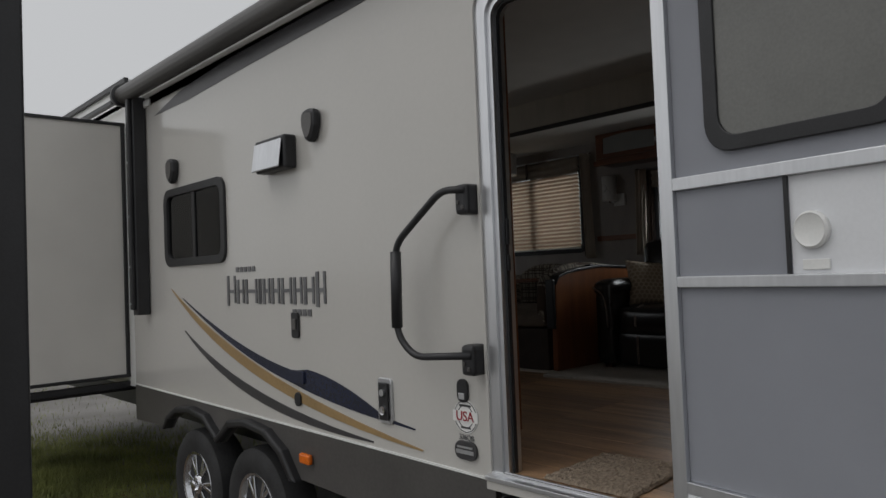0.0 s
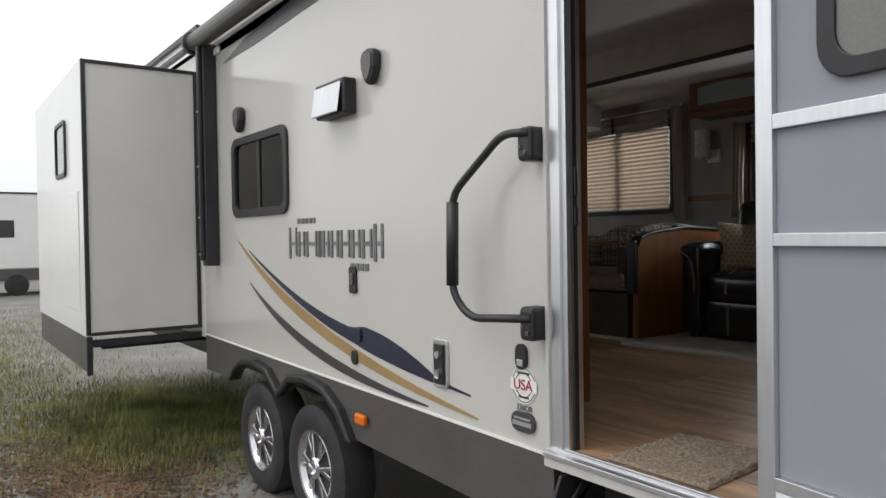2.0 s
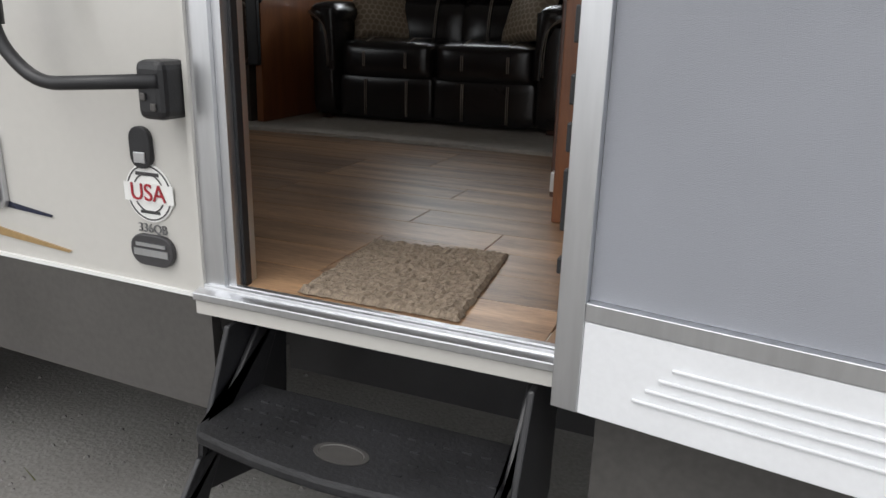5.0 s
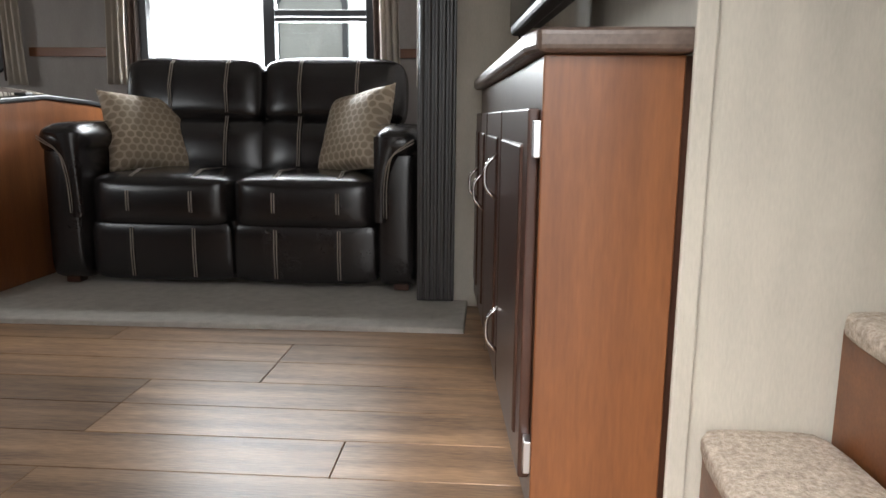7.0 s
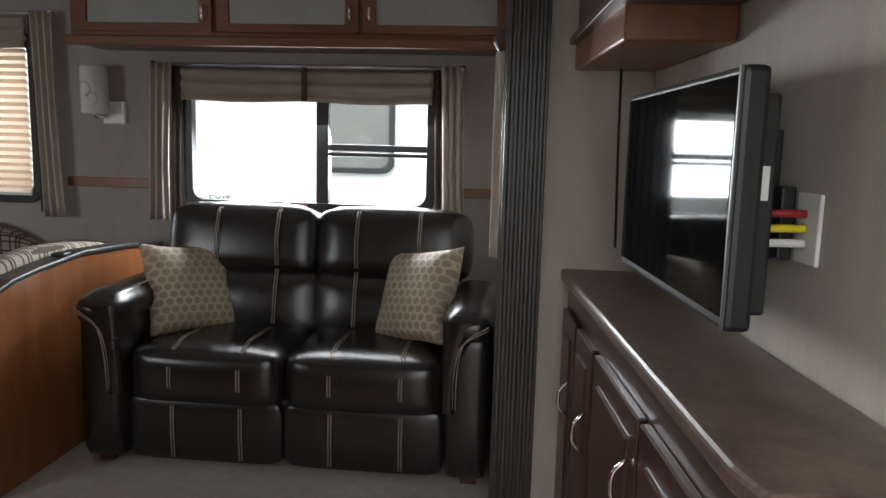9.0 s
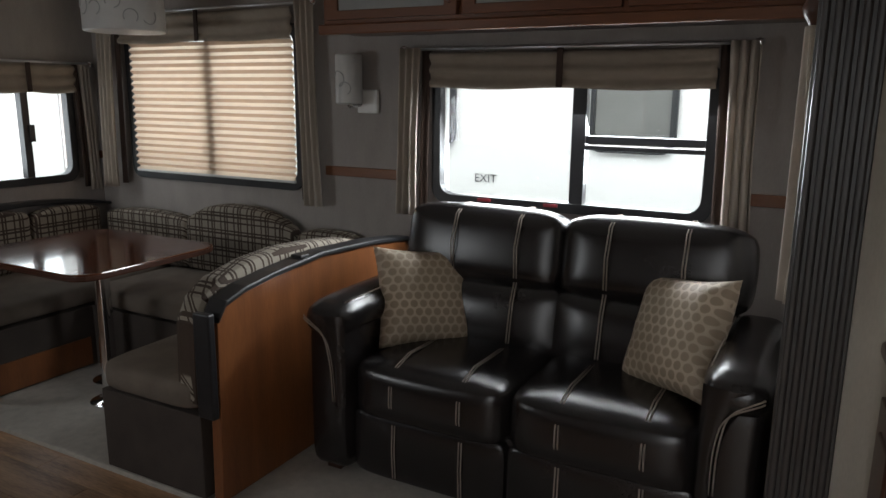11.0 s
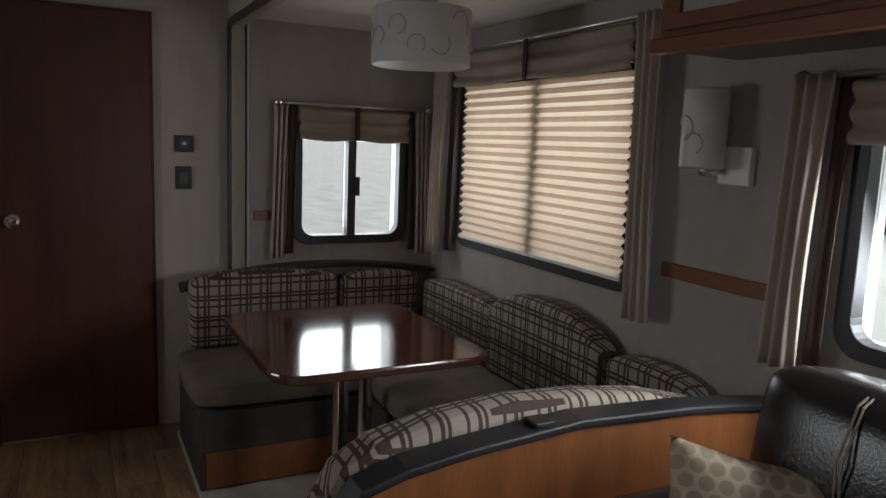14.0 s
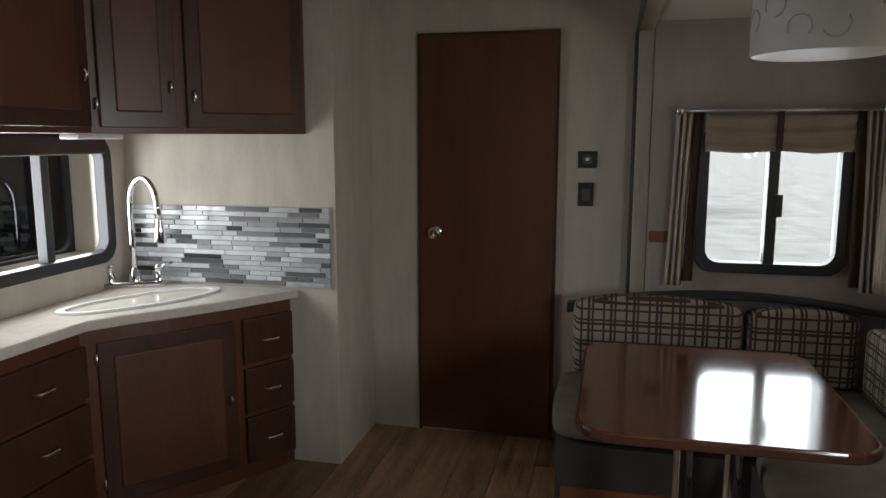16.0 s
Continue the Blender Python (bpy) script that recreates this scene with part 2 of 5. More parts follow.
def honeycomb_cloth():
    """Gold-beige cloth with rows of darker discs in pale rings."""
    m = material("honeycomb_pillow_cloth", (0.52, 0.43, 0.32), 0.55, vary=0.1, fine=400, bump=0.2)
    n, l = m.node_tree.nodes, m.node_tree.links
    b = n["Principled BSDF"]
    old = b.inputs["Base Color"].links[0].from_socket
    uv = n.new("ShaderNodeUVMap")

    def vec(op, a, value=None):
        x = n.new("ShaderNodeVectorMath")
        x.operation = op
        l.new(a, x.inputs[0])
        if value is not None:
            x.inputs[1].default_value = value
        return x.outputs["Value" if op == "LENGTH" else "Vector"]
    base = vec("MULTIPLY", uv.outputs[0], (11.0, 11.0 / 1.732, 0))
    far = []
    for shift in ((0, 0, 0), (0.5, 0.5, 0)):
        cell = vec("SUBTRACT", vec("FRACTION", vec("ADD", base, shift)), (0.5, 0.5, 0))
        far.append(vec("LENGTH", vec("MULTIPLY", cell, (1, 1.732, 0))))
    low = n.new("ShaderNodeMath")
    low.operation = "MINIMUM"
    l.new(far[0], low.inputs[0])
    l.new(far[1], low.inputs[1])
    lt = n.new("ShaderNodeMapRange")
    lt.inputs[1].default_value, lt.inputs[2].default_value, lt.inputs[3].default_value, lt.inputs[4].default_value = 0.36, 0.42, 1, 0
    l.new(low.outputs[0], lt.inputs[0])
    mix = n.new("ShaderNodeMix")
    mix.data_type = "RGBA"
    mix.inputs["B"].default_value = (0.31, 0.245, 0.175, 1)
    l.new(old, mix.inputs["A"])
    l.new(lt.outputs[0], mix.inputs["Factor"])
    l.new(mix.outputs["Result"], b.inputs["Base Color"])
    return m


LATTICE = {"x": lattice_cloth(1), "y": lattice_cloth(0)}
MARK = material("grey_lamp_print", (0.42, 0.42, 0.41), 0.5, vary=0.05, bump=0.0)
HONEY = honeycomb_cloth()

# ---- shapes ----


def thing(name, label, category, at=(0, 0, 0), group=""):
    ob = new(name)
    ob.empty_display_size = 0.1
    ob.location = at
    return tagged(ob, label, category, group)


def own(ob, parent):
    if parent is not None:
        ob.parent = parent
        p, at = parent, Vector()
        while p is not None:
            at += p.location
            p = p.parent
        ob.matrix_parent_inverse = Matrix.Translation(-at)
    return ob


def finish(name, bm, mat, parent=None, smooth=False, bevel=0.0, seg=2):
    bmesh.ops.recalc_face_normals(bm, faces=bm.faces)
    me = bpy.data.meshes.new(name)
    bm.to_mesh(me)
    bm.free()
    me.materials.append(mat)
    if smooth:
        me.shade_smooth()
    ob = new(name, me)
    if bevel:
        b = ob.modifiers.new("bevel", "BEVEL")
        b.width, b.segments, b.limit_method, b.angle_limit = bevel, seg, "ANGLE", radians(40)
        b.harden_normals = False
    return own(ob, parent)


def add_box(bm, a, b):
    m = Matrix.Translation([(p + q) / 2 for p, q in zip(a, b)]) @ Matrix.Diagonal((*[abs(q - p) for p, q in zip(a, b)], 1))
    return bmesh.ops.create_cube(bm, size=1, matrix=m)["verts"]


def box(name, a, b, mat, parent=None, bevel=0.0, seg=2):
    bm = bmesh.new()
    add_box(bm, a, b)
    return finish(name, bm, mat, parent, bevel=bevel, seg=seg)


def boxes(name, pairs, mat, parent=None, bevel=0.0):
    if parent is not None:
        return [box(name, a, b, mat, parent, bevel) for a, b in pairs][0]
    bm = bmesh.new()
    for a, b in pairs:
        add_box(bm, a, b)
    return finish(name, bm, mat, parent, bevel=bevel)


def prism(name, outline, axis, lo, hi, mat, parent=None, bevel=0.0, smooth=False, seg=2):
    """An outline in the plane across the axis, thickened from lo to hi along it."""
    bm = bmesh.new()
    put = {"x": lambda p, c: (c, p[0], p[1]), "y": lambda p, c: (p[0], c, p[1]), "z": lambda p, c: (p[0], p[1], c)}[axis]
    low, high = [bm.verts.new(put(p, lo)) for p in outline], [bm.verts.new(put(p, hi)) for p in outline]
    bm.faces.new(low)
    bm.faces.new(high)
    for i in range(len(low)):
        j = (i + 1) % len(low)
        bm.faces.new((low[i], low[j], high[j], high[i]))
    return finish(name, bm, mat, parent, smooth, bevel, seg)


def tube(name, path, r, mat, parent=None, seg=10):
    """A round bar along a path of points."""
    bm = bmesh.new()
    pts = [Vector(p) for p in path]
    rings = []
    for i, p in enumerate(pts):
        d = (pts[min(i + 1, len(pts) - 1)] - pts[max(i - 1, 0)]).normalized()
        q = d.to_track_quat("Z", "Y")
        rings.append([bm.verts.new(p + q @ Vector((r * math.cos(k * math.tau / seg), r * math.sin(k * math.tau / seg), 0))) for k in range(seg)])
    for u, v in zip(rings, rings[1:]):
        best = min(range(seg), key=lambda s: sum((u[k].co - v[(k + s) % seg].co).length for k in range(seg)))
        for k in range(seg):
            bm.faces.new((u[k], u[(k + 1) % seg], v[(k + 1 + best) % seg], v[(k + best) % seg]))
    bm.faces.new(rings[0])
    bm.faces.new(rings[-1])
    return finish(name, bm, mat, parent, smooth=True)


def smooth_path(pts, n=6):
    """A path rounded at its corners."""
    out = [Vector(pts[0])]
    for a, b, c in zip(pts, pts[1:], pts[2:]):
        a, b, c = Vector(a), Vector(b), Vector(c)
        k = min(0.06, (a - b).length / 2.2, (c - b).length / 2.2)
        s, e = b + (a - b).normalized() * k, b + (c - b).normalized() * k
        for i in range(n + 1):
            t = i / n
            out.append(s * (1 - t) ** 2 + b * 2 * t * (1 - t) + e * t * t)
    return out + [Vector(pts[-1])]


def lathe(name, profile, mat, parent=None, m=Matrix(), seg=32, smooth=True):
    """A profile of (radius, height) turned about the local z axis."""
    bm = bmesh.new()
    rings = []
    for r, z in profile:
        rings.append([bm.verts.new(m @ Vector((r * math.cos(k * math.tau / seg), r * math.sin(k * math.tau / seg), z))) for k in range(seg)])
    for u, v in zip(rings, rings[1:]):
        for k in range(seg):
            bm.faces.new((u[k], u[(k + 1) % seg], v[(k + 1) % seg], v[k]))
    bm.faces.new(rings[0])
    bm.faces.new(rings[-1])
    ob = finish(name, bm, mat, parent, smooth)
    if smooth:
        e = ob.modifiers.new("edges", "EDGE_SPLIT")
        e.split_angle = radians(38)
    return ob


def wall(name, axis, lo, hi, u0, u1, z0, z1, holes, mat, label):
    """A wall across the axis between lo and hi, with rectangular openings (u0, u1, z0, z1) through it."""
    us = sorted({u0, u1, *[h[0] for h in holes], *[h[1] for h in holes]})
    zs = sorted({z0, z1, *[h[2] for h in holes], *[h[3] for h in holes]})
    us, zs = [u for u in us if u0 <= u <= u1], [z for z in zs if z0 <= z <= z1]
    full = {}
    for i in range(len(us) - 1):
        for j in range(len(zs) - 1):
            cu, cz = (us[i] + us[i + 1]) / 2, (zs[j] + zs[j + 1]) / 2
            full[i, j] = not any(h[0] < cu < h[1] and h[2] < cz < h[3] for h in holes)
    bm = bmesh.new()
    put = (lambda u, c, z: (u, c, z)) if axis == "y" else (lambda u, c, z: (c, u, z))

    def face(*p):
        bm.faces.new([bm.verts.new(put(*q)) for q in p])
    for (i, j), f in full.items():
        if not f:
            continue
        a, b, c, d = us[i], us[i + 1], zs[j], zs[j + 1]
        face((a, lo, c), (b, lo, c), (b, lo, d), (a, lo, d))
        face((a, hi, c), (b, hi, c), (b, hi, d), (a, hi, d))
        if not full.get((i - 1, j)):
            face((a, lo, c), (a, hi, c), (a, hi, d), (a, lo, d))
        if not full.get((i + 1, j)):
            face((b, lo, c), (b, hi, c), (b, hi, d), (b, lo, d))
        if not full.get((i, j - 1)):
            face((a, lo, c), (b, lo, c), (b, hi, c), (a, hi, c))
        if not full.get((i, j + 1)):
            face((a, lo, d), (b, lo, d), (b, hi, d), (a, hi, d))
    bmesh.ops.remove_doubles(bm, verts=bm.verts, dist=0.0002)
    return tagged(finish(name, bm, mat), label, "wall", kind="structure")


def rounded(u0, u1, v0, v1, r, n=5):
    """The outline of a rectangle with round corners."""
    out = []
    for cu, cv, a in ((u1 - r, v1 - r, 0), (u0 + r, v1 - r, 90), (u0 + r, v0 + r, 180), (u1 - r, v0 + r, 270)):
        for i in range(n + 1):
            t = radians(a + 90 * i / n)
            out.append((cu + r * math.cos(t), cv + r * math.sin(t)))
    return out


def ring(name, axis, lo, hi, outer, inner, mat, parent=None, bevel=0.0):
    """A frame between two outlines of as many points."""
    bm = bmesh.new()
    put = {"x": lambda p, c: (c, p[0], p[1]), "y": lambda p, c: (p[0], c, p[1]), "z": lambda p, c: (p[0], p[1], c)}[axis]
    loops = [[bm.verts.new(put(p, c)) for p in o] for o, c in ((outer, lo), (outer, hi), (inner, hi), (inner, lo))]
    for u, v in zip(loops, loops[1:] + loops[:1]):
        for k in range(len(u)):
            j = (k + 1) % len(u)
            bm.faces.new((u[k], u[j], v[j], v[k]))
    return finish(name, bm, mat, parent, bevel=bevel)


def cushion(name, a, b, mat, parent=None, puff=0.02, round_=0.05, cuts=5, m=None):
    """A soft box: subdivided, rounded and a little swollen."""
    bm = bmesh.new()
    add_box(bm, (-0.5, -0.5, -0.5), (0.5, 0.5, 0.5))
    bmesh.ops.subdivide_edges(bm, edges=bm.edges, cuts=cuts, use_grid_fill=True)
    size = Vector([q - p for p, q in zip(a, b)])
    mid = Vector([(p + q) / 2 for p, q in zip(a, b)])
    for v in bm.verts:
        c = v.co * 2
        p = Vector([c[i] * size[i] / 2 for i in range(3)])
        core = Vector([max(-size[i] / 2 + round_, min(size[i] / 2 - round_, p[i])) if size[i] > 2 * round_ else 0 for i in range(3)])
        d = p - core
        if d.length > 1e-6:
            p = core + d.normalized() * min(round_, d.length)
        for i in range(3):
            j, k = (i + 1) % 3, (i + 2) % 3
            if abs(c[i]) > 0.99:
                p[i] += math.copysign(puff * (1 - c[j] ** 2) * (1 - c[k] ** 2), c[i])
        v.co = mid + p
    if m is not None:
        bmesh.ops.transform(bm, matrix=m, verts=bm.verts)
    ob = finish(name, bm, mat, parent, smooth=True)
    s = ob.modifiers.new("soft", "SUBSURF")
    s.levels = s.render_levels = 1
    return ob


def letters(name, text, size, at, rot, mat, parent=None, deep=0.001):
    c = bpy.data.curves.new(name, "FONT")
    c.body, c.size, c.extrude, c.align_x, c.align_y = text, size, deep, "CENTER", "CENTER"
    tmp = new(name, c)
    me = bpy.data.meshes.new_from_object(tmp)
    bpy.data.objects.remove(tmp)
    me.transform(pose(*at, *rot))
    me.materials.clear()
    me.materials.append(mat)
    return own(new(name, me), parent)

# ---- structure ----
DOOR = (-0.395, 0.345, F, 2.75)
KWIN = (-3.58, -2.72, 1.86, 2.32)
SWIN = (-1.715, -0.60, 1.875, 2.40)
BWIN = (-3.65, -2.50, 1.87, 2.60)
RWIN = (2.68, 3.175, 1.845, 2.36)
wall("wall_entry", "y", 0.0, 0.03, -4.29, 3.2, 0.88, 3.12, [DOOR, KWIN], SKIN, "glossy beige fibreglass outer wall of the trailer")
wall("wall_entry_lining", "y", 0.03, 0.06, -0.895, 3.2, 0.90, 3.03, [DOOR], WALLPAPER, "beige papered inner lining beside the entry door")
wall("wall_kitchen_lining", "y", 0.03, 0.20, -4.20, -0.895, 0.90, 3.03, [KWIN], WALLPAPER, "beige papered kitchen wall with a window")
wall("wall_rear_outer", "y", 0.0, 0.03, -8.0, -4.29, 0.915, 3.32, [], SKIN_WHITE, "white fibreglass rear wall of the trailer")
wall("wall_bath", "x", -4.26, -4.20, 0.06, 2.47, 0.90, 3.03, [], WALLPAPER, "beige papered wall with the bathroom door")
box_ob = box("wall_partition", (-4.20, 0.20, 0.90), (-3.715, 1.19, 3.03), WALLPAPER, bevel=0.004)
tagged(box_ob, "beige papered partition behind the sink", "wall", kind="structure")
wall("wall_slide_opening", "y", 2.40, 2.46, -4.20, 3.2, 0.90, 3.03, [(-4.12, -0.165, 0.0, 2.80)], WALLPAPER, "beige papered wall round the slide-out opening")
wall("wall_slide_back", "y", 3.37, 3.42, -4.04, -0.16, 0.93, 2.86, [SWIN, BWIN], SLIDEPAPER, "taupe papered back wall of the slide-out")
wall("wall_slide_rear", "x", -4.04, -3.97, 2.46, 3.37, 0.93, 2.86, [RWIN], SLIDEPAPER, "taupe papered end wall of the slide-out")
wall("wall_slide_front", "x", -0.22, -0.16, 2.46, 3.37, 0.93, 2.86, [], SLIDEPAPER, "taupe papered end wall beside the sofa")
wall("wall_slide_outer", "y", 3.42, 3.45, -4.07, -0.13, 0.90, 2.90, [SWIN, BWIN], SKIN_WHITE, "white outer skin of the slide-out")
wall("wall_front", "x", 3.2, 3.26, 0.0, 2.46, 0.9, 3.12, [], WALLPAPER, "beige papered front wall")
tagged(prism("wall_television", [(0.347, 0.905), (0.40, 0.905), (0.262, 2.40), (0.213, 2.40)], "z", 0.93, 3.03, WALLPAPER), "beige papered wall behind the television", "wall", kind="structure")
wall("wall_stair", "y", 0.85, 0.904, 0.335, 3.2, 0.93, 3.03, [], WALLPAPER, "cream papered wall beside the stairs")
tagged(box("trim_wall_corner", (0.318, 0.838, 0.932), (0.352, 0.8485, 3.03), WALLPAPER, bevel=0.004), "cream corner moulding of the stair wall", "trim", kind="structure")
tagged(box("ceiling", (-4.26, 0.0, 3.03), (3.2, 2.46, 3.09), CEILING), "pale ceiling panel", "ceiling", kind="structure")
tagged(box("ceiling_slide", (-4.04, 2.46, 2.81), (-0.16, 3.37, 2.858), CEILING), "pale ceiling of the slide-out", "ceiling", kind="structure")
tagged(box("roof", (-8.0, 0.0, 3.12), (3.2, 2.46, 3.16), SKIN_WHITE), "white trailer roof", "roof", kind="structure")
tagged(box("roof_slide", (-4.07, 2.46, 2.90), (-0.13, 3.45, 2.93), SKIN_WHITE), "white slide-out roof", "roof", kind="structure")
tagged(box("wall_rear_end", (-8.05, 0.0, 0.7), (-8.0, 2.46, 3.3), SKIN_WHITE), "white rear end of the trailer", "wall", kind="structure")
tagged(box("wall_far_outer", (-8.0, 2.47, 0.6), (-4.07, 2.50, 3.12), SKIN_WHITE), "white far outer wall of the trailer", "wall", kind="structure")
floor = tagged(box("floor", (-4.26, 0.004, 0.86), (3.2, 2.46, 0.924), JOINT), "wood-look plank floor", "floor", kind="structure")
tagged(prism("floor_slide", [(-4.04, 2.135), (-1.95, 2.135), (-1.88, 1.985), (-0.06, 2.02), (-0.06, 3.37), (-4.04, 3.37)], "z", 0.924, 0.950, CARPET, bevel=0.006), "grey-beige carpet of the slide-out floor", "floor", kind="structure")
tagged(box("chassis", (-8.0, 0.35, 0.62), (3.2, 2.3, 0.86), BLACK), "black trailer frame under the floor", "frame", kind="structure")

# ground: one sheet to the horizon
bm = bmesh.new()
bmesh.ops.create_grid(bm, x_segments=120, y_segments=120, size=14, matrix=Matrix.Translation((-3, -2, 0)))
for v in bm.verts:
    e = max(abs(v.co.x + 3), abs(v.co.y + 2)) / 14
    v.co.z = (noise.noise(v.co * 1.7) * 0.012 + noise.noise(v.co * 6) * 0.004) * (1 - e)
    if e > 0.999:
        v.co.x, v.co.y = -3 + (v.co.x + 3) * 60, -2 + (v.co.y + 2) * 60
tagged(finish("ground", bm, GRAVEL, smooth=True), "grey packed gravel with patches of brown leaves", "ground", kind="structure")


def scatter(name, count, spots, make, mat, label, category):
    verts, faces = [], []
    rnd = random.Random(name)
    for _ in range(count):
        cx, cy, sx, sy = rnd.choice(spots)
        p = Vector((rnd.gauss(cx, sx), rnd.gauss(cy, sy), 0))
        p.z = noise.noise(p * 1.7) * 0.012
        vs, fs = make(rnd)
        k = len(verts)
        verts += [p + v for v in vs]
        faces += [[k + i for i in f] for f in fs]
    me = bpy.data.meshes.new(name)
    me.from_pydata([tuple(v) for v in verts], [], faces)
    me.materials.append(mat)
    return tagged(new(name, me), label, category, kind="stuff")


def blade(rnd):
    a, h = rnd.random() * 6.3, rnd.uniform(0.03, 0.09)
    s, c = math.sin(a), math.cos(a)
    tip = Vector((c * h * 0.5, s * h * 0.5, h))
    w = Vector((-s, c, 0)) * 0.004
    return [-w, w, tip], [(0, 1, 2)]


def leaf(rnd):
    a, k = rnd.random() * 6.3, rnd.uniform(0.015, 0.035)
    s, c = math.sin(a) * k, math.cos(a) * k
    z = [rnd.uniform(0.004, 0.016) for _ in range(4)]
    return [Vector((c, s, z[0])), Vector((-s * 0.5, c * 0.5, z[1])), Vector((-c, -s, z[2])), Vector((s * 0.5, -c * 0.5, z[3]))], [(0, 1, 2, 3)]


def stone(rnd):
    k = rnd.uniform(0.004, 0.014)
    v = [Vector((rnd.uniform(-1, 1), rnd.uniform(-1, 1), 0)) * k for _ in range(4)]
    v = [Vector((k, 0, 0)), Vector((0, k, 0)), Vector((-k, 0, 0)), Vector((0, -k, 0)), Vector((v[0].x * .3, v[0].y * .3, k * 0.8))]
    return v, [(0, 1, 4), (1, 2, 4), (2, 3, 4), (3, 0, 4)]


scatter("grass", 60000, [(-6.0, 0.1, 1.0, 0.6), (-5.6, -0.2, 0.8, 0.4), (-8.5, -1.4, 2.0, 0.7), (-11, -3.0, 2.5, 1.2), (-14, -1.5, 3, 2)], blade, GRASS, "thin green grass strip behind the trailer", "grass")
scatter("fallen_leaves", 8000, [(-5.0, -1.0, 0.9, 0.5), (-4.4, -0.6, 0.6, 0.4), (-7, -2.2, 1.2, 0.6), (-3.9, -0.9, 0.7, 0.4)], leaf, LEAF, "scattered dry brown leaves on the gravel", "leaves")
scatter("gravel_stones", 6000, [(-1.5, -0.8, 1.6, 0.8), (-4, -1.2, 1.5, 0.8), (0.4, -0.6, 0.7, 0.6)], stone, STONE, "small grey loose stones on the ground", "gravel")
tube("dropped_cable", smooth_path([(-3.82, -0.99, 0.012), (-3.45, -1.02, 0.02), (-3.13, -0.985, 0.012), (-2.89, -0.87, 0.012)]), 0.006, WHITE)
tagged(bpy.data.objects["dropped_cable"], "short white cord lying on the gravel", "cord")

# ---- outside of the trailer ----


def arch_skirt():
    top = [(-0.47, 0.890), (-4.29, 0.938)]
    low = [(-4.29, 0.670), (-3.64, 0.685), (-3.56, 0.760), (-3.42, 0.820), (-3.22, 0.840), (-3.02, 0.820), (-2.89, 0.750), (-2.82, 0.700), (-2.75, 0.750), (-2.64, 0.820), (-2.44, 0.850), (-2.22, 0.830), (-2.06, 0.750), (-1.96, 0.640), (-0.47, 0.600)]
    return top + low


sk = thing("trailer_skirt", "charcoal metal skirt with flared black double wheel arch", "skirt", (-2.3, 0, 0.6))
prism("panel", arch_skirt(), "y", -0.004, 0.026, SKIRT, sk)
flare = [(-3.68, 0.680), (-3.60, 0.780), (-3.44, 0.860), (-3.22, 0.885), (-3.00, 0.860), (-2.87, 0.780), (-2.82, 0.750), (-2.77, 0.780), (-2.66, 0.865), (-2.44, 0.895), (-2.20, 0.870), (-2.02, 0.780), (-1.89, 0.630)]
inner = [(-3.64, 0.680), (-3.56, 0.760), (-3.42, 0.820), (-3.22, 0.840), (-3.02, 0.820), (-2.89, 0.750), (-2.82, 0.700), (-2.75, 0.750), (-2.64, 0.820), (-2.44, 0.850), (-2.22, 0.830), (-2.06, 0.750), (-1.95, 0.630)]
prism("wheel_arch", flare + inner[::-1], "y", -0.055, 0.02, BLACK, sk, bevel=0.012)
box("front_panel", (0.42, -0.004, 0.56), (3.2, 0.026, 0.9145), SKIRT, sk)
box("marker_lamp", (-1.87, -0.035, 0.735), (-1.77, -0.006, 0.79), ORANGE, sk, bevel=0.012)
box("step_well", (-0.47, 0.30, 0.58), (0.42, 0.33, 0.86), BLACK, sk)
prism("belt_moulding", [(-4.29, 0.936), (-0.476, 0.888), (-0.476, 0.898), (-4.29, 0.946)], "y", -0.008, -0.0005, SKIN_WHITE, sk)


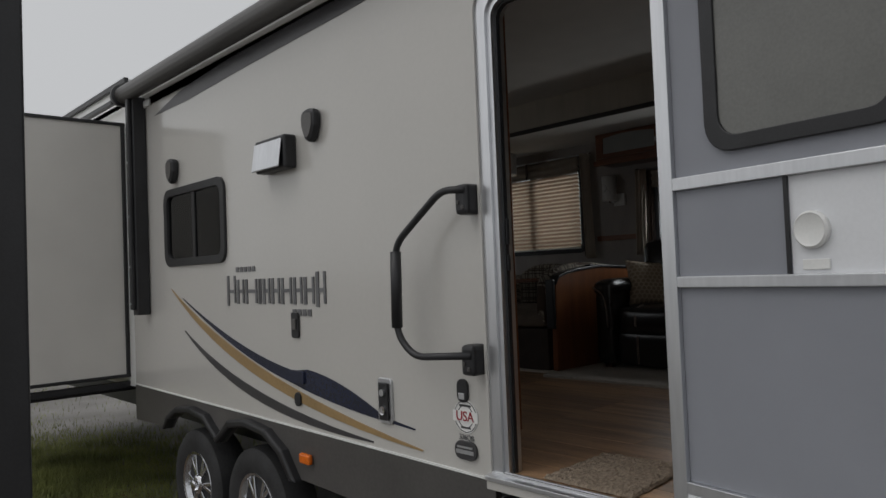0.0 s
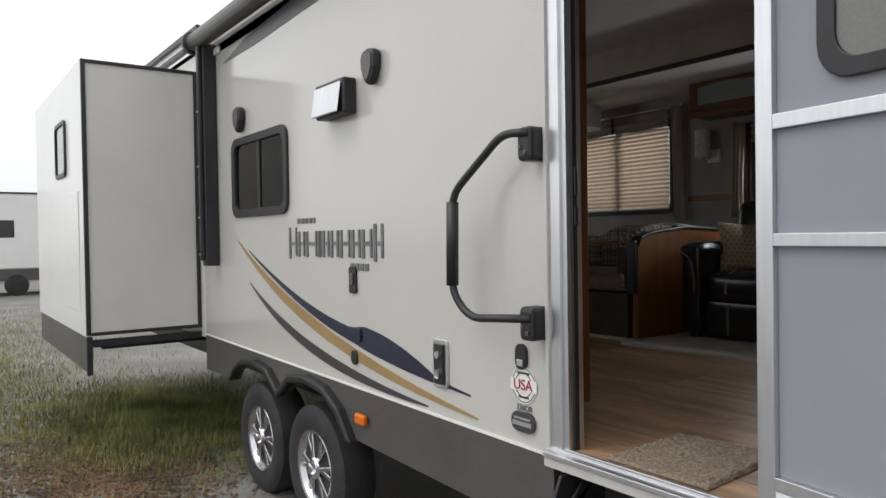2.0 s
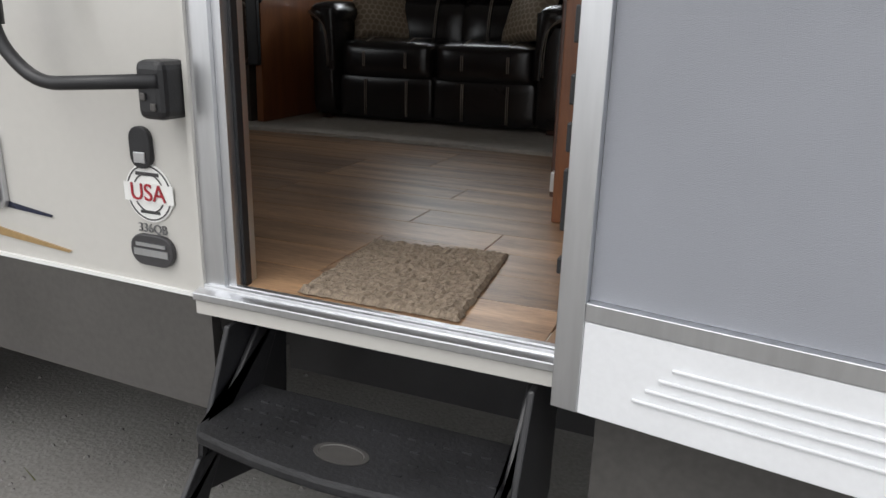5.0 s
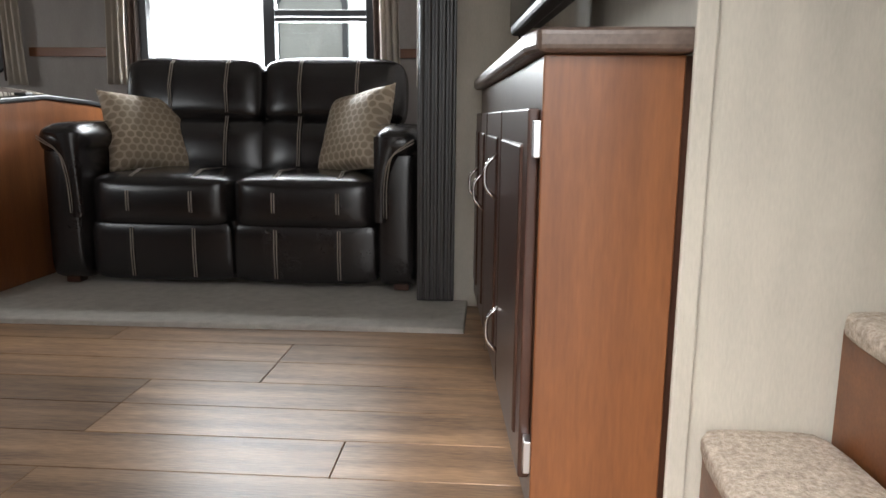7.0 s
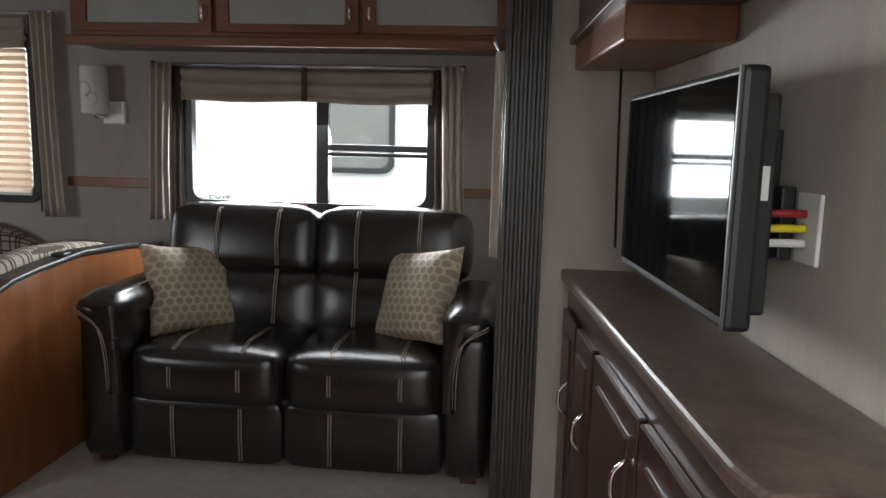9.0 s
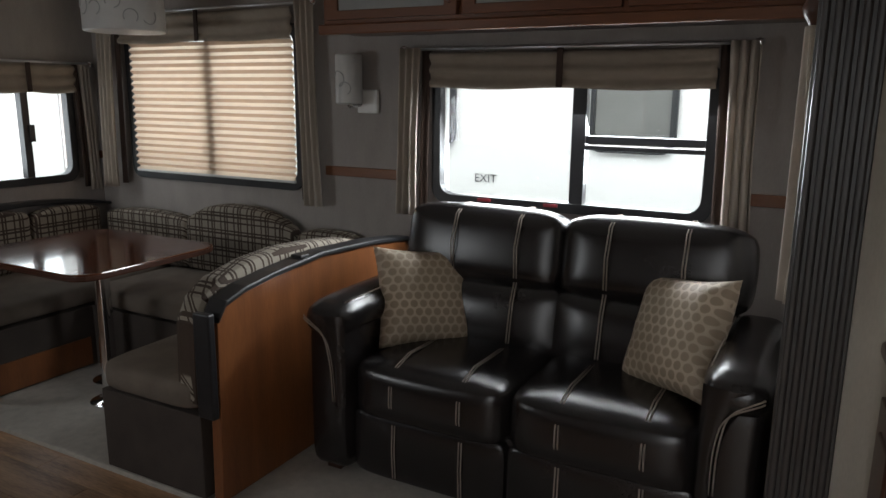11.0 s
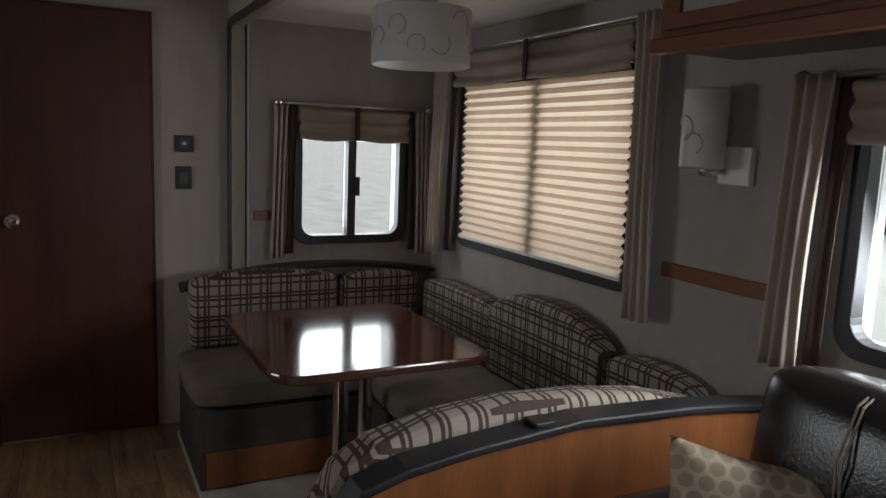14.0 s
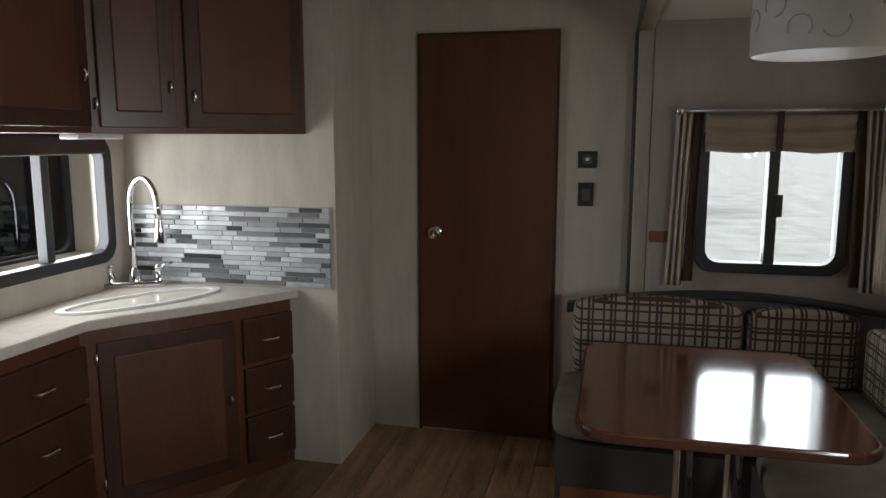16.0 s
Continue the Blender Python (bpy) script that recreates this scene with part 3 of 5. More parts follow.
def wheel(x):
    w = thing("wheel", "black trailer tyre on a polished alloy rim", "wheel", (x, 0.03, 0.0), "trailer wheels")
    m = pose(x, 0.02, 0.36, 90, 0, 0)
    lathe("tyre", [(0.20, -0.20), (0.29, -0.215), (0.335, -0.20), (0.36, -0.165), (0.363, -0.10), (0.363, -0.05), (0.355, 0.0), (0.33, 0.02), (0.27, 0.028), (0.218, 0.012), (0.205, -0.02)], RUBBER, w, m, 48)
    lathe("rim", [(0.20, -0.15), (0.20, -0.02), (0.218, 0.008), (0.215, 0.015), (0.20, 0.01), (0.188, -0.012), (0.17, -0.045), (0.165, -0.05), (0.0, -0.05)], ALLOY, w, m, 40)
    bm = bmesh.new()
    for k in range(6):
        for s in (-1, 1):
            a = k * math.tau / 6 + s * 0.17
            d, n = Vector((math.cos(a), math.sin(a), 0)), Vector((-math.sin(a), math.cos(a), 0))
            q = Vector((math.cos(k * math.tau / 6), math.sin(k * math.tau / 6), 0))
            i0, i1 = q * 0.055, d * 0.192
            vs = []
            for p, z in ((i0, 0.004), (i1, -0.006)):
                for o in (-0.013, 0.013):
                    vs.append(bm.verts.new(p + n * o + Vector((0, 0, z))))
            lo = [bm.verts.new(v.co - Vector((0, 0, 0.03))) for v in vs]
            bm.faces.new((vs[0], vs[1], vs[3], vs[2]))
            for i, j in ((0, 1), (1, 3), (3, 2), (2, 0)):
                bm.faces.new((vs[i], vs[j], lo[j], lo[i]))
    bmesh.ops.transform(bm, matrix=m, verts=bm.verts)
    finish("spokes", bm, ALLOY, w, bevel=0.004)
    lathe("hub_cap", [(0.062, -0.04), (0.062, 0.008), (0.05, 0.016), (0.036, 0.018), (0.033, 0.04), (0.02, 0.046), (0.0, 0.047)], CHROME, w, m, 24)
    return w


wheel(-3.24)
wheel(-2.43)

# awning
aw = thing("awning", "rolled black awning on a folded arm along the roof edge", "awning", (-4.1, -0.08, 1.48))
tube("roller", [(-4.14, -0.10, 3.14), (1.5, -0.10, 3.14), (2.6, -0.10, 3.14)], 0.065, SKIRT, aw, 16)
lathe("end_cap", [(0.02, -0.05), (0.075, -0.045), (0.085, -0.01), (0.085, 0.02), (0.06, 0.035), (0.0, 0.035)], BLACK, aw, pose(-4.15, -0.10, 3.14, 0, 90, 0), 20)
boxes("arm", [((-4.03, -0.10, 1.48), (-3.94, -0.004, 3.10)), ((-4.01, -0.13, 1.52), (-3.96, -0.10, 3.08))], BLACK, aw, 0.008)
boxes("hinge_bolts", [((-3.99, -0.138, z), (-3.978, -0.13, z + 0.012)) for z in (1.56, 1.83, 2.2, 2.6)], ALU, aw)
boxes("bracket", [((-4.02, -0.02, 3.02), (-3.84, 0.0, 3.07)), ((-4.06, -0.07, 3.03), (-3.98, -0.004, 3.06))], WHITE, aw, 0.006)
tagged(prism("decal_roof_sweep", [(-3.78, 2.93), (-3.3, 3.02), (-2.6, 3.06), (-1.6, 3.07), (-0.5, 3.06), (-0.5, 3.02), (-1.4, 2.985), (-2.4, 2.96), (-3.2, 2.93)], "y", -0.0035, 0.001, GREY_DECAL), "dark grey sweep decal under the roof edge", "decal", kind="structure")
tagged(boxes("trim_roof_edge", [((-8.0, -0.03, 3.29), (-4.29, 0.0, 3.33)), ((-8.0, -0.10, 3.13), (-4.40, -0.06, 3.16))], BLACK), "thin black roof edge and topper rail", "trim", kind="structure")

# bedroom slide-out
so = thing("slide_out", "closed beige slide-out box with black edging", "slide-out", (-5.4, -0.4, 1.0))
box("body", (-6.9, -0.80, 1.0), (-4.41, -0.002, 2.97), SLIDE_SKIN, so)
boxes("edging", [((-4.425, -0.83, 0.99), (-4.395, -0.80, 2.99)), ((-4.425, -0.80, 2.965), (-4.395, 0.0, 2.99)), ((-4.425, -0.80, 0.985), (-4.395, 0.0, 1.01)), ((-4.425, -0.03, 1.0), (-4.395, -0.003, 2.97))], BLACK, so, 0.004)
box("face", (-6.95, -0.83, 0.98), (-4.425, -0.802, 2.99), SKIN_WHITE, so)
boxes("under_frame", [((-4.47, -0.80, 0.90), (-4.41, 0.2, 0.95)), ((-4.62, -0.7, 0.86), (-4.56, 0.3, 0.93)), ((-5.9, -0.7, 0.86), (-5.84, 0.3, 0.93)), ((-4.43, -0.83, 0.70), (-4.40, -0.79, 0.98))], BLACK, so, 0.004)
box("apron", (-6.9, -0.825, 0.72), (-4.45, -0.80, 0.978), SKIRT, so)
box("hatch", (-5.3, -0.838, 1.15), (-4.6, -0.8305, 2.05), SKIN_WHITE, so, bevel=0.006)
ring("window", "y", -0.848, -0.8305, rounded(-5.6, -5.1, 2.2, 2.65, 0.06), rounded(-5.57, -5.13, 2.23, 2.62, 0.05), BLACK, so)
prism("window_pane", rounded(-5.57, -5.13, 2.23, 2.62, 0.05), "y", -0.838, -0.8305, DARKGLASS, so)

# kitchen window
kw = tagged(thing("window_kitchen", "dark framed sliding kitchen window with tinted glass", "window", (-3.16, 0.0, 1.86)), kind="structure")
ring("inner_frame", "y", 0.155, 0.208, rounded(-3.62, -2.68, 1.82, 2.36, 0.085), rounded(-3.57, -2.73, 1.868, 2.312, 0.06), BLACK, kw, 0.004)
box("inner_mullion", (-3.27, 0.15, 1.869), (-3.23, 0.195, 2.311), BLACK, kw, 0.003)
ring("frame", "y", -0.018, 0.028, rounded(-3.62, -2.68, 1.82, 2.36, 0.085), rounded(-3.565, -2.735, 1.872, 2.308, 0.06), BLACK, kw, 0.004)
box("mullion", (-3.165, -0.008, 1.873), (-3.125, 0.02, 2.307), BLACK, kw)
for a, b in ((-3.565, -3.166), (-3.124, -2.735)):
    p = box("pane", (a, 0.0, 1.873), (b, 0.005, 2.307), TINTED, kw)
    p.visible_shadow = False

# fittings on the outer wall


def speaker(x, z):
    s = thing("speaker", "dark teardrop outdoor speaker on the wall", "speaker", (x, 0, z), "outdoor speakers")
    out = [(-0.065, 0.05), (-0.055, 0.075), (0.0, 0.085), (0.055, 0.075), (0.065, 0.05), (0.062, -0.01), (0.035, -0.07), (0.0, -0.095), (-0.035, -0.07), (-0.062, -0.01)]
    prism("body", [(x + u, z + v) for u, v in out], "y", -0.05, 0.0, BLACK, s, 0.018)
    prism("grille", [(x + u * 0.72, z + v * 0.72) for u, v in out], "y", -0.054, -0.0505, SKIRT, s)


speaker(-3.43, 2.48)
speaker(-1.655, 2.485)
vt = thing("range_vent", "dark range hood vent with a pale flap", "vent", (-2.0, 0, 2.36))
box("body", (-2.16, -0.075, 2.29), (-1.84, 0.0, 2.47), BLACK, vt, 0.012)
prism("flap", [(-0.105, 2.30), (-0.10, 2.295), (-0.078, 2.44), (-0.083, 2.45)], "x", -2.15, -1.86, ALU, vt, 0.003)
hd = thing("grab_handle", "black folding grab handle with a foam grip", "handle", (-0.55, 0, 1.36))
tube("bar", smooth_path([(-0.49, -0.085, 2.02), (-0.61, -0.10, 2.03), (-0.885, -0.12, 1.83), (-0.895, -0.12, 1.45), (-0.80, -0.11, 1.36), (-0.49, -0.085, 1.38)]), 0.015, BLACK, hd, 12)
tube("grip", [(-0.886, -0.12, 1.80), (-0.89, -0.12, 1.65), (-0.894, -0.12, 1.48)], 0.024, BLACK, hd, 14)
for z in (1.985, 1.36):
    box("bracket", (-0.55, -0.09, z - 0.06), (-0.478, 0.0, z + 0.06), BLACK, hd, 0.018, 3)
    boxes("bolts", [((-0.535, -0.096, z - 0.02), (-0.52, -0.09, z - 0.004)), ((-0.508, -0.096, z - 0.04), (-0.494, -0.09, z - 0.024))], SKIRT, hd, 0.003)


def plate(name, label, x, z, w, h, mat, cat):
    p = thing(name, label, cat, (x, 0, z))
    prism("plate", rounded(x - w / 2, x + w / 2, z - h / 2, z + h / 2, min(w, h) * (0.47 if name in ("step_light", "maker_badge", "wall_catch") else 0.18)), "y", -0.014, 0.0, mat, p, 0.003)
    return p


p = plate("exterior_socket", "small black exterior socket cover", -1.90, 1.455, 0.07, 0.135, BLACK, "socket")
box("cover", (-1.92, -0.022, 1.43), (-1.88, -0.0145, 1.49), SKIRT, p, 0.004)
p = plate("stacked_outlet", "chrome-framed black exterior outlet plate", -1.138, 1.132, 0.10, 0.205, ALU, "outlet")
box("cover", (-1.172, -0.024, 1.045), (-1.104, -0.0145, 1.215), BLACK, p, 0.006)
lathe("lock", [(0.016, 0), (0.016, 0.008), (0.0, 0.008)], ALU, p, pose(-1.138, -0.0245, 1.17, 90), 16)
lathe("port", [(0.02, 0), (0.02, 0.008), (0.012, 0.006), (0.0, 0.006)], CHROME, p, pose(-1.138, -0.0245, 1.09, 90), 16)
p = plate("step_light", "small black oval switch cover", -0.629, 1.224, 0.06, 0.095, BLACK, "switch")
box("slot", (-0.645, -0.018, 1.19), (-0.613, -0.0145, 1.215), ALU, p, 0.003)
p = plate("tap_cap", "dark plastic filler cap and catch", -1.90, 1.18, 0.14, 0.07, NAVY, "cap")
p = plate("wall_catch", "small dark round door catch", -1.896, 1.062, 0.06, 0.075, BLACK, "catch")
st = thing("sticker", "round white sticker with USA in red", "sticker", (-0.622, 0, 1.12))
lathe("disc", [(0.068, 0.0), (0.068, 0.003), (0.0, 0.003)], WHITE, st, pose(-0.622, -0.001, 1.12, 90), 32)
for r in (0.064, 0.046):
    ring("disc_ring", "y", -0.0055, -0.0041, [(-0.622 + r * math.cos(a * 0.19635), 1.12 + r * math.sin(a * 0.19635)) for a in range(32)], [(-0.622 + (r - 0.003) * math.cos(a * 0.19635), 1.12 + (r - 0.003) * math.sin(a * 0.19635)) for a in range(32)], GREY_DECAL, st)
boxes("small_print", [((-0.655, -0.006, 1.160), (-0.589, -0.0045, 1.168)), ((-0.65, -0.006, 1.072), (-0.594, -0.0045, 1.079))], GREY_DECAL, st)
box("band", (-0.693, -0.0065, 1.098), (-0.551, -0.0046, 1.142), WHITE, st)
letters("text_usa", "USA", 0.056, (-0.622, -0.0085, 1.120), (90, 0, 0), RED, st).scale = (1, 1, 1)
nm = thing("model_number", "small grey model number lettering", "lettering", (-0.622, 0, 1.035))
letters("text_number", "336QB", 0.03, (-0.622, -0.003, 1.035), (90, 0, 0), LETTER, nm)
bd = plate("maker_badge", "dark oval metal badge", -0.622, 0.985, 0.125, 0.075, GREY_DECAL, "badge")
boxes("bars", [((-0.665, -0.017, 0.995), (-0.579, -0.0145, 1.003)), ((-0.672, -0.017, 0.972), (-0.572, -0.0145, 0.988))], ALU, bd)

# name decal as plain bars in its colours
nd = thing("name_decal", "grey shadowed name lettering drawn as plain bars", "decal", (-2.16, 0, 1.6))
widths, x = (0.11, 0.09, 0.14, 0.035, 0.08, 0.09, 0.11, 0.09, 0.10, 0.09), -2.69
parts = []
for k, w in enumerate(widths):
    hgt = 0.17 if k in (0, 9) else 0.145
    parts += [((x, -0.006, 1.565 + (0.145 - hgt) / 2), (x + min(0.026, w), -0.001, 1.565 + hgt)), ((x + w - 0.02, -0.006, 1.57), (x + w, -0.001, 1.565 + hgt))]
    parts.append(((x, -0.005, 1.63), (x + w, -0.001, 1.65)))
    x += w + 0.017
boxes("bars", parts, LETTER, nd)
boxes("small_bars", [((-2.57 + i * 0.05, -0.005, 1.755), (-2.535 + i * 0.05, -0.001, 1.785)) for i in range(5)] + [((-1.93 + i * 0.05, -0.005, 1.505), (-1.895 + i * 0.05, -0.001, 1.54)) for i in range(4)], LETTER, nd)


def sweep(name, upper, lower, y, mat, label):
    tagged(prism(name, upper + lower[::-1], "y", y, 0.001, mat), label, "decal", kind="structure")


def bend(a, c, b, n=14):
    a, b, c = Vector(a), Vector(b), Vector(c)
    return [tuple(a * (1 - t) ** 2 + c * 2 * t * (1 - t) + b * t * t) for t in [i / n for i in range(n + 1)]]


sweep("decal_bronze_sweep", bend((-3.55, 1.665), (-2.45, 1.12), (-0.89, 0.944)), bend((-3.55, 1.66), (-2.55, 1.02), (-0.90, 0.938)), -0.004, GOLD, "bronze sweeping stripe decal")
sweep("decal_navy_sweep", bend((-3.36, 1.60), (-2.55, 1.28), (-1.95, 1.21), 10) + bend((-1.80, 1.225), (-1.50, 1.20), (-1.16, 1.055), 8) + [(-0.94, 1.028)], bend((-3.36, 1.595), (-2.55, 1.235), (-1.95, 1.14), 10) + bend((-1.80, 1.11), (-1.50, 1.06), (-1.16, 1.035), 8) + [(-0.945, 1.022)], -0.003, NAVY, "navy sweeping stripe decal")
sweep("decal_grey_sweep", bend((-3.34, 1.38), (-2.5, 1.0), (-1.25, 0.932)), bend((-3.34, 1.375), (-2.55, 0.90), (-1.25, 0.924)), -0.0035, GREY_DECAL, "dark grey sweeping stripe decal")

# entry door frame
df = tagged(thing("door_frame_entry", "brushed aluminium entry door frame", "door frame", (0, 0, F)), kind="structure")


def arch(x0, x1, z0, z1, r, n=6):
    return [(x0, z0)] + [(x0 + r - r * math.cos(radians(90 * i / n)), z1 - r + r * math.sin(radians(90 * i / n))) for i in range(n + 1)] + [(x1 - r + r * math.sin(radians(90 * i / n)), z1 - r + r * math.cos(radians(90 * i / n))) for i in range(n + 1)] + [(x1, z0)]


def channel(name, y0, y1, o, i, mat):
    prism(name, o + i[::-1], "y", y0, y1, mat, df)


channel("outer_frame", -0.022, 0.0, arch(-0.475, 0.425, 0.905, 2.82, 0.10), arch(-0.41, 0.36, 0.905, 2.762, 0.08), ALU)
channel("outer_lip", -0.032, -0.0225, arch(-0.475, 0.425, 0.905, 2.82, 0.10), arch(-0.462, 0.412, 0.905, 2.807, 0.09), SKIN)
channel("jamb", -0.010, 0.062, arch(-0.4095, 0.3595, 0.93, 2.7615, 0.08), arch(-0.388, 0.338, 0.93, 2.735, 0.06), ALU)
channel("seal", 0.012, 0.032, arch(-0.3875, 0.3375, 0.93, 2.7345, 0.06), arch(-0.379, 0.329, 0.93, 2.725, 0.055), BLACK)
prism("sill", [(-0.055, 0.905), (-0.055, 0.922), (-0.03, 0.928), (-0.03, 0.936), (0.004, 0.936), (0.004, 0.926), (0.0, 0.905)], "x", -0.475, 0.425, ALU, df, 0.002)
box("sill_ridge", (-0.40, -0.024, 0.9365), (0.35, -0.012, 0.942), ALU, df, 0.002)
box("sill_drop", (-0.475, -0.045, 0.87), (0.425, -0.005, 0.9045), SKIN, df)
boxes("strikes", [((-0.3765, 0.014, z), (-0.370, 0.03, z + h)) for z, h in ((1.80, 0.10), (1.70, 0.06))] + [((0.326, -0.016, z), (0.3385, 0.008, z + h)) for z, h in ((1.08, 0.03), (1.16, 0.11), (1.30, 0.05), (1.38, 0.05), (1.48, 0.06))], BLACK, df, 0.003)
box("label_strip", (0.340, -0.0125, 1.375), (0.358, -0.0105, 1.49), YELLOW, df)

# open entry door, hinged beside the opening
HINGE = pose(0.362, -0.072, 0.864, 0, 0, -9) @ Matrix.Diagonal((0.98, 1, 1.045, 1))
dr = thing("entry_door", "open aluminium-framed entry door with grey screen and window", "door", HINGE.translation)


def door_part(name, a, b, mat, bevel=0.002):
    ob = box(name, a, b, mat, None, bevel)
    ob.data.transform(HINGE)
    return own(ob, dr)


DW, DH = 0.80, 1.90
for z in (1.2, 1.9, 2.5):
    box("hinge_arm", (0.385, -0.060, z), (0.402, -0.0325, z + 0.03), ALU, dr, 0.003)
door_part("stile", (-0.005, -0.03, 0.0), (0.045, 0.02, DH), ALU)
door_part("stile", (DW - 0.06, -0.03, 0.0), (DW, 0.02, DH), ALU)
for z, h in ((DH - 0.05, 0.05), (1.005, 0.035), (0.735, 0.03), (0.165, 0.032)):
    door_part("rail", (0.0455, -0.03, z), (DW - 0.0605, 0.018, z + h), ALU)
door_part("kick_panel", (0.0455, -0.028, 0.0), (DW - 0.0605, 0.016, 0.1645), KICK)
for i in range(4):
    door_part("kick_rib", (0.14 + i * 0.02, -0.033, 0.05 + i * 0.022), (DW - 0.12, -0.0285, 0.056 + i * 0.022), KICK, 0.002)
door_part("screen", (0.0455, -0.012, 0.1975), (DW - 0.0605, -0.004, 0.7345), SCREEN, 0)
door_part("screen_slider", (0.0455, -0.014, 0.7655), (0.40, -0.006, 1.0045), SCREEN, 0)
door_part("slider_edge", (0.39, -0.022, 0.7655), (0.40, -0.0145, 1.0045), BLACK, 0)
door_part("slider_panel", (0.4005, -0.012, 0.7655), (DW - 0.0605, -0.004, 1.0045), KICK, 0)
door_part("upper_panel", (0.0455, -0.012, 1.0405), (DW - 0.0605, -0.004, DH - 0.0505), SCREEN, 0)
o = ring("window_frame", "y", -0.028, -0.0125, rounded(0.165, 0.715, 1.09, 1.80, 0.08), rounded(0.21, 0.675, 1.13, 1.76, 0.06), BLACK, None, 0.003)
o.data.transform(HINGE)
own(o, dr)
o = prism("window_pane", rounded(0.21, 0.675, 1.13, 1.76, 0.06), "y", -0.020, -0.0125, GREYGLASS, None)
o.data.transform(HINGE)
own(o, dr)
lathe("knob", [(0.045, 0), (0.045, 0.014), (0.04, 0.02), (0.034, 0.016), (0.0, 0.016)], WHITE, dr, HINGE @ pose(0.46, -0.0125, 0.87, 90), 28)
door_part("knob_plate", (0.43, -0.018, 0.775), (0.50, -0.0125, 0.80), WHITE)
door_part("back_skin", (0.0455, -0.0035, 0.0), (DW - 0.0605, 0.015, DH - 0.051), SKIN)

# folding steps
fs = thing("entry_steps", "black folding metal entry steps with worn treads", "steps", (-0.03, -0.3, 0.0))
for i, (y0, y1, z) in enumerate(((-0.24, 0.02, 0.69), (-0.46, -0.22, 0.455), (-0.69, -0.46, 0.22))):
    x0, x1 = -0.37, 0.29
    curve = [(x0, y1), (x1, y1), (x1, y0 + 0.05), (x1 - 0.02, y0 + 0.025)] + [(x1 - 0.02 - (x1 - x0 - 0.04) * k / 8, y0 + 0.025 - 0.035 * math.sin(math.pi * k / 8)) for k in range(1, 8)] + [(x0 + 0.02, y0 + 0.025), (x0, y0 + 0.05)]
    prism("tread", curve, "z", z - 0.028, z, STEP, fs, 0.008)
    bm = bmesh.new()
    for r in range(4):
        for c in range(15):
            gx, gy = x0 + 0.05 + c * 0.04 + (r % 2) * 0.015, y0 + 0.06 + r * 0.042
            if abs(gx + 0.04) > 0.085 or not 0.02 < gy - y0 - 0.02 < 0.14:
                add_box(bm, (gx, gy, z), (gx + 0.018, gy + 0.007, z + 0.0035))
    tagged(finish("grips", bm, STEP, fs), kind="stuff")
    lathe("oval_plate", [(0.06, 0.0), (0.06, 0.003), (0.05, 0.003), (0.048, 0.001), (0.0, 0.001)], SKIRT, fs, pose(-0.04, y0 + 0.08, z + 0.001) @ Matrix.Diagonal((1, 0.55, 1, 1)), 28)
    for x in (x0, x1 - 0.012):
        prism("side_plate", [(y0 + 0.06, z - 0.01), (y1, z - 0.01), (y1 + 0.10, z + 0.16), (y1 + 0.02, z + 0.16), (y0 + 0.05, z - 0.075)], "x", x, x + 0.012, BLACK, fs, 0.003)
    if i < 2:
        tube("cross_bar", [(x0, y1 - 0.07, z - 0.13), (-0.04, y1 - 0.07, z - 0.13), (x1, y1 - 0.07, z - 0.13)], 0.009, BLACK, fs)
for x in (-0.39, 0.30):
    prism("hanger", [(-0.06, 0.86), (0.16, 0.86), (0.14, 0.52), (0.02, 0.46), (-0.20, 0.52), (-0.16, 0.64)], "x", x, x + 0.014, BLACK, fs, 0.004)
    tube("foot", [(x + 0.0, -0.50, 0.22), (x + 0.0, -0.56, 0.10), (x, -0.58, 0.004)], 0.012, BLACK, fs)
post = thing("post", "dark upright post near the trailer", "post", (-0.052, -1.723, 0))
box("shaft", (-0.117, -1.788, 0), (-0.042, -1.693, 3.1), BLACK, post, 0.006)
box("foot_plate", (-0.172, -1.843, 0), (0.013, -1.638, 0.02), BLACK, post, 0.004)


def far_trailer(x, y, turn, length=8.5, h=2.4):
    t = thing("parked_trailer", "white parked travel trailer with dark windows", "trailer", (x, y, 0), "parked trailers")
    m = pose(x, y, 0, 0, 0, turn)

    def q(name, a, b, mat, bevel=0.0):
        o = box(name, a, b, mat, None, bevel)
        o.data.transform(m)
        own(o, t)
    q("body", (0, 0, 0.85), (length, 2.4, 0.85 + h), SKIN_WHITE, 0.05)
    q("skirt", (0.1, 0.02, 0.5), (length - 0.1, 2.38, 0.85), SKIRT)
    for u in (1.0, 3.4, 5.5):
        q("window", (u, -0.02, 1.85), (u + 0.8, 0.0, 2.4), DARKGLASS, 0.02)
    q("window", (-0.02, 0.9, 1.75), (0.0, 1.8, 2.35), DARKGLASS, 0.02)
    q("roof_edge", (-0.03, -0.03, 0.85 + h), (length + 0.03, 2.43, 0.89 + h), BLACK)
    for u in (length * 0.5, length * 0.62):
        lathe("wheel", [(0.3, -0.1), (0.34, -0.08), (0.34, 0.08), (0.3, 0.1), (0.0, 0.1)], RUBBER, t, m @ pose(u, 0.1, 0.34, 90), 24)


far_trailer(-25.0, -3.6, 93)
far_trailer(-36.0, -4.5, 90)

